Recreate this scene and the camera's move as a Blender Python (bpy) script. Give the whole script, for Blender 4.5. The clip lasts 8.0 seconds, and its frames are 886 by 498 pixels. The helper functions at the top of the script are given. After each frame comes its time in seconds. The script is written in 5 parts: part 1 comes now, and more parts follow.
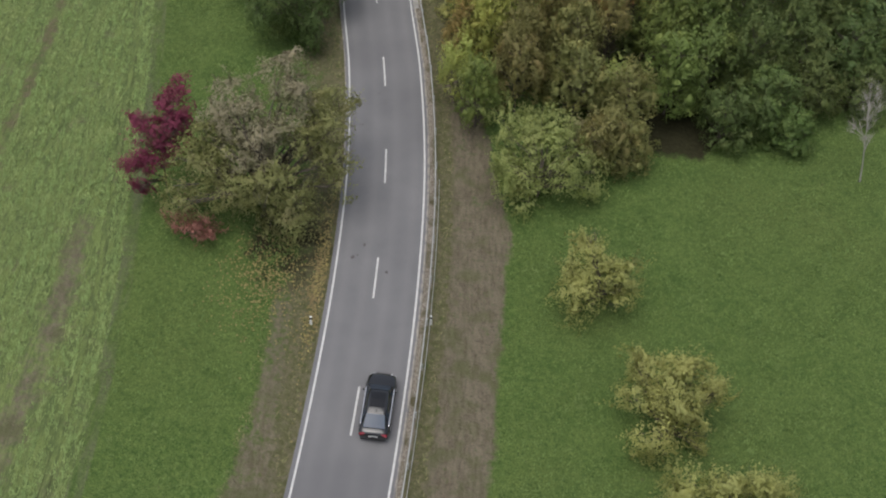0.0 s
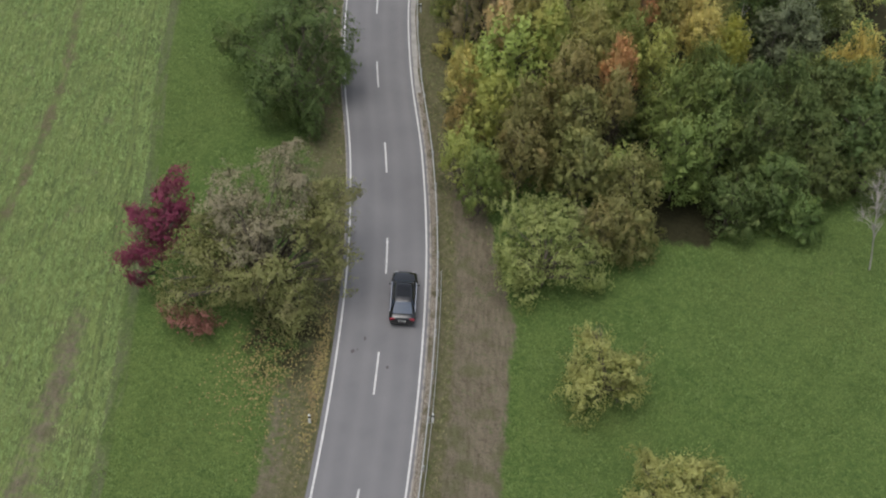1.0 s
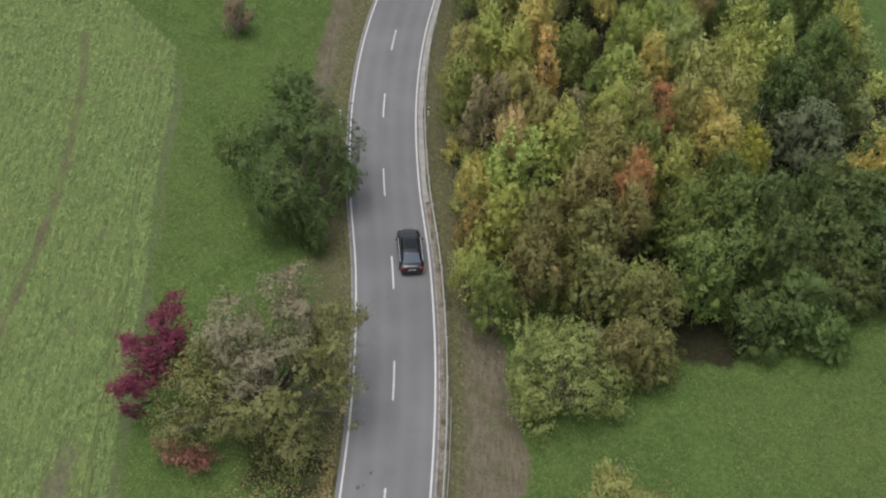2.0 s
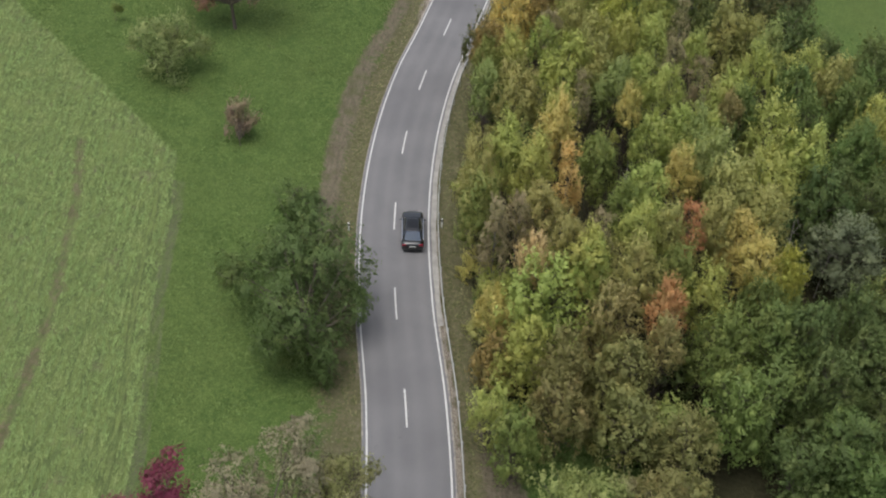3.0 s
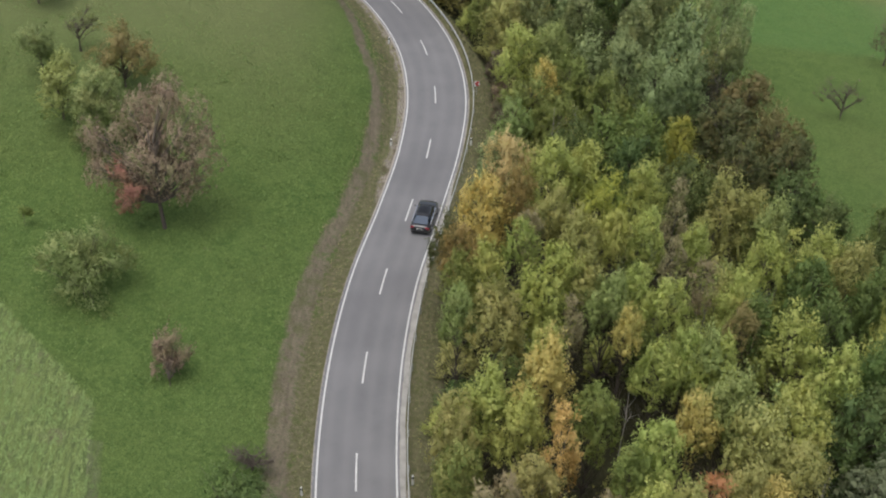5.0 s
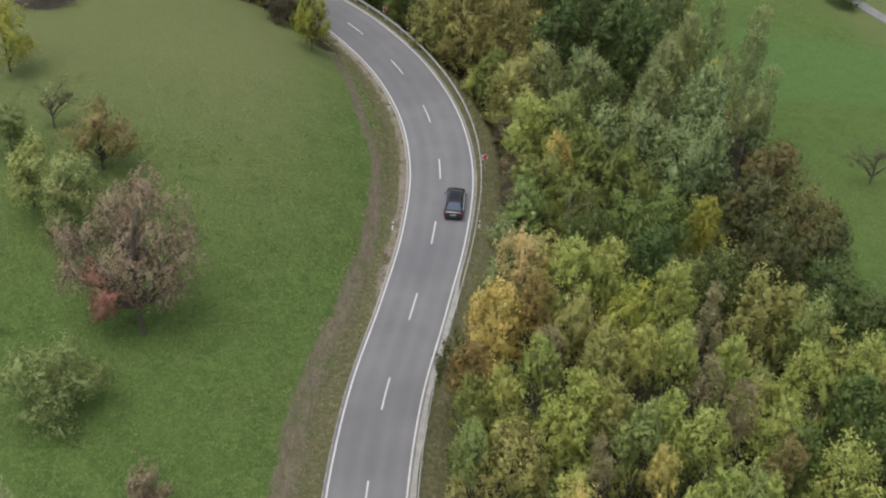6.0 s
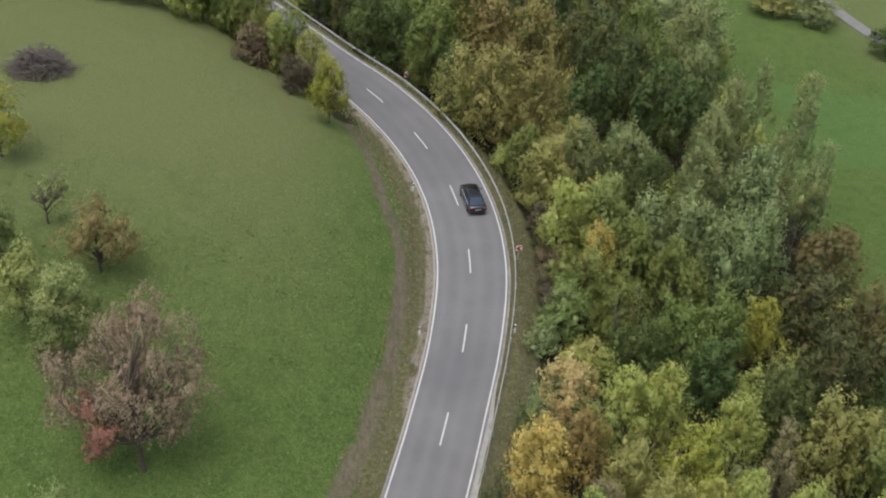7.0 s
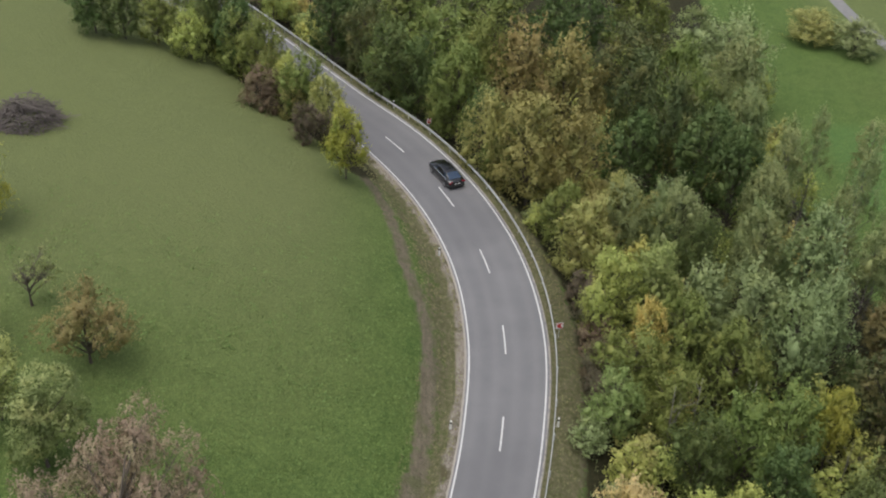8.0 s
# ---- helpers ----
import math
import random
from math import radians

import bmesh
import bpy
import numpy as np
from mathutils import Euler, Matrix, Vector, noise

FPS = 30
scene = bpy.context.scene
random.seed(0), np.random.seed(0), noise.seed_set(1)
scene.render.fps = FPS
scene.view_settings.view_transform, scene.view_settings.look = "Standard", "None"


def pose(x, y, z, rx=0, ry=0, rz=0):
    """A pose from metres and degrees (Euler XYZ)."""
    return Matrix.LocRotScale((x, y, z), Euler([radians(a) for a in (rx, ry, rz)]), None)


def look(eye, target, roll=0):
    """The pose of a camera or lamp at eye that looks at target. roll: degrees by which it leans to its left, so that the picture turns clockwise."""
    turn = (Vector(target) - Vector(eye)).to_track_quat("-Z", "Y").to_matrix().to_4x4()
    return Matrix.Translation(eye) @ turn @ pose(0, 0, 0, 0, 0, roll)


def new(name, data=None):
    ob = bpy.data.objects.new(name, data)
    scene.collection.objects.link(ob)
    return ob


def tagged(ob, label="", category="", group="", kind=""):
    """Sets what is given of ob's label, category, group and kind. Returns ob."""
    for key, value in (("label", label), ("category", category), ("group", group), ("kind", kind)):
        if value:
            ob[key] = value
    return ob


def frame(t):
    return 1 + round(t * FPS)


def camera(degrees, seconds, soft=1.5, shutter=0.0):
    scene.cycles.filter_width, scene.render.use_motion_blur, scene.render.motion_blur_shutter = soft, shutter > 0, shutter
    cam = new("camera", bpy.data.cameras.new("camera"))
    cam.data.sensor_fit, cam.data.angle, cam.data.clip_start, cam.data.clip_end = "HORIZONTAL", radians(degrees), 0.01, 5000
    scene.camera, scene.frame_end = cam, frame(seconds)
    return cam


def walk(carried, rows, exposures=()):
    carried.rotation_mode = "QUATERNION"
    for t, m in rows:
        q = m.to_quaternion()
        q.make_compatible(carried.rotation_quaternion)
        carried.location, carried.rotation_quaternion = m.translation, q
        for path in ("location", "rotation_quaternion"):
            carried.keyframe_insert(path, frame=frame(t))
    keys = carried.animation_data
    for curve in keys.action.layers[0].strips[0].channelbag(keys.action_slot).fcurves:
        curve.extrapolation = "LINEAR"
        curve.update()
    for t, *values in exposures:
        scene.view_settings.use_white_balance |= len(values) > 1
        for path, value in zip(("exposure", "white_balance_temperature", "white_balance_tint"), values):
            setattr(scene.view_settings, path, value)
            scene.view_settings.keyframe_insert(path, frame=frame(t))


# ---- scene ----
cam = camera(41.6, 8.0, 2.05, 0.15)
PATH = [
    (0, (4.444, -42.536, 67.148), (4.466, -41.206, 65.655), 4.2),
    (0.5, (4.453, -41.526, 67.151), (4.473, -40.173, 65.679), 4.1),
    (1, (4.358, -39.329, 67.711), (4.369, -37.928, 66.284), 3.8),
    (1.5, (4.306, -36.662, 67.962), (4.304, -35.221, 66.574), 3.3),
    (3, (1.907, -23.543, 69.107), (1.9, -22.022, 67.809), 3.3),
    (3.5, (1.577, -18.336, 69.879), (1.575, -16.8, 68.597), 2.9),
    (4, (1.161, -12.46, 70.221), (1.181, -10.906, 68.962), 2.8),
    (4.5, (0.977, -6.844, 70.289), (1.018, -5.27, 69.056), 2.7),
    (6, (-0.426, 12.892, 70.814), (-0.363, 14.487, 69.609), 2.8),
    (6.5, (-1.333, 19.651, 71.118), (-1.278, 21.253, 69.92), 2.7),
    (7, (-2.622, 26.867, 70.99), (-2.572, 28.477, 69.804), 2.6),
    (7.5, (-3.747, 33.489, 70.036), (-3.705, 35.102, 68.854), 2.4),
    (8, (-4.839, 40.542, 68.569), (-4.799, 42.16, 67.395), 2.4),
]
walk(cam, [(t, look(eye, target, roll)) for t, eye, target, roll in PATH],
     [(0, -0.08), (1.5, 0.02), (3.5, 0.15), (8, 0.16)])

# ---- light: an overcast autumn afternoon ----
world = bpy.data.worlds.new("sky")
scene.world = world
world.use_nodes = True
wn = world.node_tree
sky = wn.nodes.new("ShaderNodeTexSky")
sky.sky_type, sky.sun_disc = "NISHITA", False
sky.sun_elevation, sky.sun_rotation = radians(76), radians(236)
sky.air_density, sky.dust_density, sky.ozone_density = 1.0, 4.0, 1.0
cloud = wn.nodes.new("ShaderNodeHueSaturation")
cloud.inputs["Saturation"].default_value = 0.5
wn.links.new(sky.outputs[0], cloud.inputs["Color"])
wn.links.new(cloud.outputs[0], wn.nodes["Background"].inputs[0])
wn.nodes["Background"].inputs[1].default_value = 0.15
sun = new("sun", bpy.data.lights.new("sun", "SUN"))
sun.data.energy, sun.data.angle, sun.data.color = 1.35, radians(55), (1.0, 0.98, 0.95)
sun.matrix_world = look((-12, -8, 60), (0, 0, 0))


# ---- the lie of the land ----
ROAD_LINE = [(-14.5, -93), (-10.6, -78), (-7.6, -63), (-5.2, -48), (-3.4, -34), (-2.2, -22), (-0.95, -10), (0, 2), (0.5, 14), (0.39, 26), (-0.57, 37.95), (-2.25, 49.85),
             (-3.2, 61.8), (-3.1, 73.8), (-1.9, 85.7), (0.37, 97.5), (2.34, 109.3), (3.08, 121.3), (1.65, 133.2),
             (-2.15, 144.6), (-7.99, 155.07), (-15.4, 164.5), (-22.7, 174.2), (-30.2, 184), (-37.8, 193.4),
             (-46, 202.5), (-55, 211), (-64.5, 219), (-74.5, 226)]


def spline(points, n=24):
    p = np.array(points, float)
    p = np.vstack([2 * p[0] - p[1], p, 2 * p[-1] - p[-2]])
    out = []
    for i in range(1, len(p) - 2):
        a, b, c, d = p[i - 1:i + 3]
        for k in range(n):
            t = k / n
            out.append(0.5 * (2 * b + (c - a) * t + (2 * a - 5 * b + 4 * c - d) * t * t + (3 * b - a - 3 * c + d) * t ** 3))
    return np.array(out + [p[-2]])


LINE = spline(ROAD_LINE)
ARC = np.r_[0, np.cumsum(np.hypot(*np.diff(LINE, axis=0).T))]
ARC = ARC - ARC[168] + 2.0
TAN = np.gradient(LINE, axis=0)
TAN /= np.linalg.norm(TAN, axis=1)[:, None]


def road_coords(x, y):
    """Distance along the road and to its right, for arrays of places."""
    x, y = np.atleast_1d(np.asarray(x, float)), np.atleast_1d(np.asarray(y, float))
    s, u = np.empty(len(x)), np.empty(len(x))
    for a in range(0, len(x), 20000):
        dx, dy = x[a:a + 20000, None] - LINE[:, 0], y[a:a + 20000, None] - LINE[:, 1]
        i = np.argmin(dx * dx + dy * dy, 1)
        r = np.arange(len(i))
        u[a:a + 20000] = dx[r, i] * TAN[i, 1] - dy[r, i] * TAN[i, 0]
        s[a:a + 20000] = ARC[i] + dx[r, i] * TAN[i, 0] + dy[r, i] * TAN[i, 1]
    return s, u


def on_road(s, u):
    """The plan place at distance s along the road and u to its right, and the heading."""
    x, y = np.interp(s, ARC, LINE[:, 0]), np.interp(s, ARC, LINE[:, 1])
    tx, ty = np.interp(s, ARC, TAN[:, 0]), np.interp(s, ARC, TAN[:, 1])
    return x + u * ty, y - u * tx, np.arctan2(-tx, ty)


def smooth(v):
    v = np.clip(v, 0, 1)
    return v * v * (3 - 2 * v)


RISE = ([-60, 12, 50, 67, 90, 115, 150, 250], [0, 0, 2.2, 2.9, 4.2, 9.0, 8.6, 11])
FALL = ([-60, 0, 30, 60, 85, 116, 143, 174, 250], [1.5, 1.8, 2.0, 3.6, 5.0, 8.5, 10.5, 13.5, 16])


def height(x, y):
    s, u = road_coords(x, y)
    y = np.atleast_1d(np.asarray(y, float))
    left, right = np.maximum(-u - 5, 0), np.maximum(u - 5, 0)
    zl = np.interp(y, *RISE) * (1 - np.exp(-left / 13)) + 0.02 * np.maximum(np.minimum(left, 400) - 50, 0)
    zr = -np.interp(y, *FALL) * (1 - np.exp(-right / 18)) / 0.81 - 0.03 * np.maximum(np.minimum(right, 400) - 50, 0)
    verge = -0.12 * smooth((np.abs(u) - 3.7) / 1.0)
    return np.where(np.abs(u) < 5, verge, verge + np.where(u < 0, zl, zr))


def ground_z(x, y):
    return float(height([x], [y])[0])


def widen(s):
    """How much wider the carriageway is in the bend: to the left, to the right."""
    k = smooth((s - 98) / 30)
    return 0.2 * k, 0.5 * k


# ---- materials ----
def material(name, rough=0.8, metal=0.0, colour=None):
    m = bpy.data.materials.new(name)
    m.use_nodes = True
    b = m.node_tree.nodes["Principled BSDF"]
    b.inputs["Roughness"].default_value, b.inputs["Metallic"].default_value = rough, metal
    if colour:
        b.inputs["Base Color"].default_value = (*colour, 1)
    return m, m.node_tree, b


def node(tree, kind, **inputs):
    n = tree.nodes.new(kind)
    for k, v in inputs.items():
        n.inputs[k.replace("_", " ")].default_value = v
    return n


def coords(tree, kind="Object"):
    return tree.nodes.new("ShaderNodeTexCoord").outputs[kind]


def noise_of(tree, vec, scale, detail=4.0, rough=0.55):
    n = node(tree, "ShaderNodeTexNoise", Scale=scale, Detail=detail, Roughness=rough)
    tree.links.new(vec, n.inputs["Vector"])
    return n.outputs["Fac"]


def spread(tree, fac, lo, hi):
    n = node(tree, "ShaderNodeMapRange")
    n.clamp = True
    n.inputs["From Min"].default_value, n.inputs["From Max"].default_value = lo, hi
    tree.links.new(fac, n.inputs["Value"])
    return n.outputs["Result"]


def blend(tree, fac, a, b, mode="MIX"):
    n = tree.nodes.new("ShaderNodeMix")
    n.data_type, n.blend_type = "RGBA", mode
    for sock, v in ((n.inputs[0], fac), (n.inputs[6], a), (n.inputs[7], b)):
        if isinstance(v, (int, float)):
            sock.default_value = v
        elif isinstance(v, tuple):
            sock.default_value = (*v, 1)
        else:
            tree.links.new(v, sock)
    return n.outputs[2]


def maths(tree, op, a, b=None):
    n = tree.nodes.new("ShaderNodeMath")
    n.operation = op
    for sock, v in zip(n.inputs, (a, b)):
        if isinstance(v, (int, float)):
            sock.default_value = v
        elif v is not None:
            tree.links.new(v, sock)
    return n.outputs[0]


def attribute(tree, name):
    n = tree.nodes.new("ShaderNodeAttribute")
    n.attribute_name = name
    return n.outputs["Fac"]


def relief(tree, bsdf, fac, strength, distance):
    n = node(tree, "ShaderNodeBump", Strength=strength, Distance=distance)
    tree.links.new(fac, n.inputs["Height"])
    tree.links.new(n.outputs["Normal"], bsdf.inputs["Normal"])


def plain(name, colour, rough=0.6, metal=0.0, vary=0.25, scale=8.0, bump=0.0):
    """A surface of one colour with stains and grain."""
    m, t, b = material(name, rough, metal)
    v = coords(t)
    f = spread(t, noise_of(t, v, scale, 6), 0.3, 0.7)
    dark = tuple(c * (1 - vary) for c in colour)
    t.links.new(blend(t, f, dark, colour), b.inputs["Base Color"])
    if bump:
        relief(t, b, noise_of(t, v, scale * 8, 3), 0.5, bump)
    return m


def leaf_material(name, a, b, c):
    """Leaves from colour a to b, with sprays turning to c."""
    m, t, p = material(name, 0.55)
    v = coords(t)
    info = t.nodes.new("ShaderNodeObjectInfo")
    geo = t.nodes.new("ShaderNodeNewGeometry")
    shift = t.nodes.new("ShaderNodeVectorMath")
    shift.operation = "ADD"
    t.links.new(v, shift.inputs[0])
    k = t.nodes.new("ShaderNodeCombineXYZ")
    t.links.new(maths(t, "MULTIPLY", info.outputs["Random"], 40.0), k.inputs[0])
    t.links.new(k.outputs[0], shift.inputs[1])
    v = shift.outputs[0]
    fleck = maths(t, "ADD", maths(t, "MULTIPLY", geo.outputs["Random Per Island"], 0.35), maths(t, "MULTIPLY", spread(t, noise_of(t, v, 5.0, 3, 0.6), 0.3, 0.7), 0.65))
    base = blend(t, fleck, a, b)
    turn = spread(t, noise_of(t, v, 0.45, 3), 0.5, 0.68)
    base = blend(t, maths(t, "MULTIPLY", turn, 0.6), base, c)
    hsv = node(t, "ShaderNodeHueSaturation", Saturation=0.93)
    t.links.new(base, hsv.inputs["Color"])
    t.links.new(maths(t, "ADD", maths(t, "MULTIPLY", info.outputs["Random"], 0.035), 0.483), hsv.inputs["Hue"])
    light = maths(t, "ADD", maths(t, "MULTIPLY", spread(t, noise_of(t, v, 0.9, 2), 0.3, 0.7), 0.55), 1.55)
    t.links.new(light, hsv.inputs["Value"])
    t.links.new(hsv.outputs[0], p.inputs["Base Color"])
    p.inputs["Specular IOR Level"].default_value = 0.25
    trans = t.nodes.new("ShaderNodeBsdfTranslucent")
    t.links.new(hsv.outputs[0], trans.inputs["Color"])
    mix = node(t, "ShaderNodeMixShader", Fac=0.3)
    t.links.new(p.outputs[0], mix.inputs[1])
    t.links.new(trans.outputs[0], mix.inputs[2])
    t.links.new(mix.outputs[0], t.nodes["Material Output"].inputs["Surface"])
    return m


LEAVES = {n: leaf_material("leaf_" + n, *c) for n, c in {
    "green": ((0.080, 0.107, 0.023), (0.150, 0.184, 0.042), (0.178, 0.186, 0.044)),
    "dark": ((0.046, 0.070, 0.020), (0.088, 0.122, 0.032), (0.106, 0.122, 0.034)),
    "deep": ((0.056, 0.086, 0.020), (0.108, 0.150, 0.035), (0.130, 0.150, 0.037)),
    "moss": ((0.168, 0.198, 0.042), (0.285, 0.310, 0.076), (0.288, 0.272, 0.068)),
    "olive": ((0.165, 0.165, 0.047), (0.265, 0.258, 0.078), (0.255, 0.222, 0.070)),
    "hornbeam": ((0.096, 0.100, 0.030), (0.172, 0.172, 0.052), (0.190, 0.150, 0.050)),
    "olivedark": ((0.050, 0.062, 0.022), (0.095, 0.100, 0.034), (0.130, 0.095, 0.035)),
    "darkolive": ((0.042, 0.060, 0.020), (0.090, 0.105, 0.032), (0.140, 0.120, 0.035)),
    "lime": ((0.152, 0.188, 0.036), (0.248, 0.280, 0.062), (0.275, 0.270, 0.062)),
    "lightgreen": ((0.122, 0.160, 0.042), (0.208, 0.248, 0.075), (0.200, 0.215, 0.074)),
    "yellowgreen": ((0.150, 0.170, 0.024), (0.290, 0.270, 0.035), (0.090, 0.130, 0.030)),
    "yellow": ((0.250, 0.210, 0.042), (0.400, 0.320, 0.065), (0.170, 0.180, 0.040)),
    "gold": ((0.260, 0.220, 0.056), (0.410, 0.340, 0.096), (0.190, 0.200, 0.052)),
    "orange": ((0.300, 0.215, 0.058), (0.440, 0.320, 0.092), (0.225, 0.200, 0.052)),
    "peach": ((0.290, 0.220, 0.095), (0.430, 0.330, 0.145), (0.270, 0.240, 0.080)),
    "bronze": ((0.150, 0.115, 0.032), (0.250, 0.185, 0.055), (0.110, 0.115, 0.034)),
    "russet": ((0.150, 0.125, 0.045), (0.235, 0.185, 0.070), (0.150, 0.155, 0.046)),
    "rust": ((0.250, 0.118, 0.044), (0.380, 0.185, 0.072), (0.190, 0.140, 0.050)),
    "rustolive": ((0.085, 0.078, 0.028), (0.150, 0.128, 0.046), (0.140, 0.095, 0.036)),
    "brown": ((0.140, 0.118, 0.060), (0.240, 0.200, 0.105), (0.145, 0.150, 0.052)),
    "grey": ((0.075, 0.100, 0.050), (0.130, 0.155, 0.085), (0.110, 0.130, 0.055)),
    "willow": ((0.118, 0.150, 0.056), (0.200, 0.235, 0.096), (0.185, 0.205, 0.070)),
    "birch": ((0.105, 0.135, 0.046), (0.190, 0.220, 0.085), (0.215, 0.215, 0.075)),
    "maple": ((0.132, 0.115, 0.034), (0.240, 0.196, 0.062), (0.115, 0.130, 0.038)),
    "thicket": ((0.060, 0.050, 0.032), (0.120, 0.098, 0.060), (0.100, 0.105, 0.040)),
    "thicketred": ((0.080, 0.062, 0.036), (0.150, 0.108, 0.062), (0.110, 0.110, 0.042)),
    "weeping": ((0.100, 0.118, 0.036), (0.178, 0.192, 0.068), (0.170, 0.155, 0.070)),
    "crimson": ((0.080, 0.010, 0.022), (0.180, 0.026, 0.050), (0.120, 0.050, 0.042)),
    "pear": ((0.126, 0.116, 0.064), (0.225, 0.205, 0.128), (0.100, 0.118, 0.042)),
    "pearred": ((0.150, 0.106, 0.072), (0.255, 0.186, 0.130), (0.170, 0.165, 0.072)),
    "scarlet": ((0.170, 0.068, 0.054), (0.280, 0.125, 0.098), (0.180, 0.115, 0.065)),
    "apple": ((0.115, 0.142, 0.042), (0.200, 0.226, 0.080), (0.245, 0.235, 0.085)),
    "quince": ((0.166, 0.178, 0.050), (0.278, 0.284, 0.086), (0.165, 0.182, 0.060)),
}.items()}

bark = plain("bark", (0.14, 0.115, 0.09), 0.9, vary=0.45, scale=6, bump=0.02)
pale_bark = plain("pale_bark", (0.42, 0.39, 0.35), 0.85, vary=0.3, scale=5, bump=0.01)
grey_bark = plain("grey_bark", (0.24, 0.22, 0.19), 0.85, vary=0.35, scale=5, bump=0.01)
twig_wood = plain("twig_wood", (0.17, 0.145, 0.13), 0.9, vary=0.4, scale=4)
paint_white = plain("white_paint", (0.62, 0.62, 0.60), 0.6, vary=0.3, scale=3)
steel = plain("galvanised_steel", (0.52, 0.53, 0.52), 0.6, 0.3, vary=0.25, scale=2)
plastic_white = plain("white_plastic", (0.85, 0.85, 0.82), 0.45, vary=0.12)
plastic_black = plain("black_plastic", (0.02, 0.02, 0.02), 0.5)
sign_red = plain("red_sheeting", (0.50, 0.035, 0.03), 0.35, vary=0.1)


def ground_material():
    m, t, p = material("meadow_soil_and_stubble", 0.92)
    p.inputs["Specular IOR Level"].default_value = 0.15
    v = coords(t)
    big, mid = noise_of(t, v, 0.06, 4), noise_of(t, v, 0.5, 5)
    fine, grain = noise_of(t, v, 2.2, 5, 0.7), noise_of(t, v, 11.0, 3, 0.7)
    tuft = noise_of(t, v, 3.4, 3, 0.6)
    grass = blend(t, spread(t, mid, 0.3, 0.7), (0.082, 0.138, 0.034), (0.140, 0.204, 0.055))
    grass = blend(t, maths(t, "MULTIPLY", spread(t, big, 0.45, 0.7), 0.55), grass, (0.148, 0.180, 0.056))
    grass = blend(t, maths(t, "MULTIPLY", spread(t, fine, 0.48, 0.60), 0.9), grass, (0.160, 0.222, 0.064))
    grass = blend(t, maths(t, "MULTIPLY", spread(t, tuft, 0.52, 0.66), 0.6), grass, (0.062, 0.110, 0.027))
    grass = blend(t, maths(t, "MULTIPLY", spread(t, grain, 0.46, 0.60), 0.82), grass, (0.044, 0.082, 0.021))
    far_grass = blend(t, maths(t, "MULTIPLY", attribute(t, "dry"), 0.75), grass, (0.168, 0.184, 0.078))
    rows = node(t, "ShaderNodeMapping")
    rows.inputs["Scale"].default_value = (1.0, 0.20, 1.0)
    rows.inputs["Rotation"].default_value = (0, 0, radians(4))
    t.links.new(v, rows.inputs["Vector"])
    streak, furrow = noise_of(t, rows.outputs[0], 3.2, 4, 0.65), noise_of(t, rows.outputs[0], 1.1, 3, 0.6)
    brim = attribute(t, "brim")

    def line(at, width):
        return spread(t, maths(t, "SUBTRACT", width, maths(t, "ABSOLUTE", maths(t, "ADD", brim, at))), 0.0, 0.1)
    crop = blend(t, spread(t, streak, 0.38, 0.6), (0.108, 0.144, 0.056), (0.188, 0.246, 0.080))
    crop = blend(t, maths(t, "MULTIPLY", spread(t, noise_of(t, rows.outputs[0], 7.0, 3, 0.6), 0.5, 0.62), 0.7), crop, (0.222, 0.282, 0.100))
    crop = blend(t, maths(t, "MULTIPLY", spread(t, furrow, 0.53, 0.64), 0.55), crop, (0.098, 0.138, 0.052))
    crop = blend(t, maths(t, "MULTIPLY", spread(t, grain, 0.48, 0.62), 0.5), crop, (0.085, 0.115, 0.038))
    crop = blend(t, maths(t, "MULTIPLY", spread(t, mid, 0.58, 0.72), 0.45), crop, (0.190, 0.165, 0.110))
    track = maths(t, "MAXIMUM", line(1.25, 0.14), line(1.75, 0.10))
    crop = blend(t, maths(t, "MULTIPLY", maths(t, "MULTIPLY", track, spread(t, mid, 0.35, 0.6)), 0.75), crop, (0.066, 0.080, 0.032))
    soil = blend(t, spread(t, streak, 0.3, 0.7), (0.122, 0.103, 0.070), (0.214, 0.183, 0.130))
    soil = blend(t, maths(t, "MULTIPLY", spread(t, grain, 0.52, 0.72), 0.55), soil, (0.310, 0.268, 0.212))
    soil = blend(t, maths(t, "MULTIPLY", spread(t, tuft, 0.56, 0.68), 0.5), soil, (0.076, 0.064, 0.044))
    soil = blend(t, maths(t, "MULTIPLY", spread(t, mid, 0.50, 0.66), 0.6), soil, (0.092, 0.112, 0.040))
    verge = blend(t, spread(t, fine, 0.35, 0.65), (0.094, 0.104, 0.042), (0.182, 0.160, 0.098))
    verge = blend(t, maths(t, "MULTIPLY", spread(t, grain, 0.5, 0.75), 0.5), verge, (0.040, 0.060, 0.018))
    # Wood floor: litter colour, darkened to put in the shade between the trees
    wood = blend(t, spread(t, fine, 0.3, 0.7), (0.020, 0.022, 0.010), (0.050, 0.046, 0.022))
    stone = blend(t, spread(t, grain, 0.4, 0.65), (0.150, 0.125, 0.095), (0.440, 0.400, 0.340))
    stone = blend(t, spread(t, mid, 0.50, 0.62), stone, (0.110, 0.100, 0.055))
    wild = maths(t, "SUBTRACT", maths(t, "MULTIPLY", maths(t, "ADD", mid, fine), 0.5), 0.5)

    def lay(below, name, above, ragged=2.4):
        w = maths(t, "ADD", attribute(t, name), maths(t, "MULTIPLY", wild, ragged))
        return blend(t, spread(t, w, 0.32, 0.72), below, above)

    col = lay(far_grass, "crop", crop, 1.0)
    bare = maths(t, "MULTIPLY", line(-0.45, 0.62), spread(t, furrow, 0.36, 0.6))
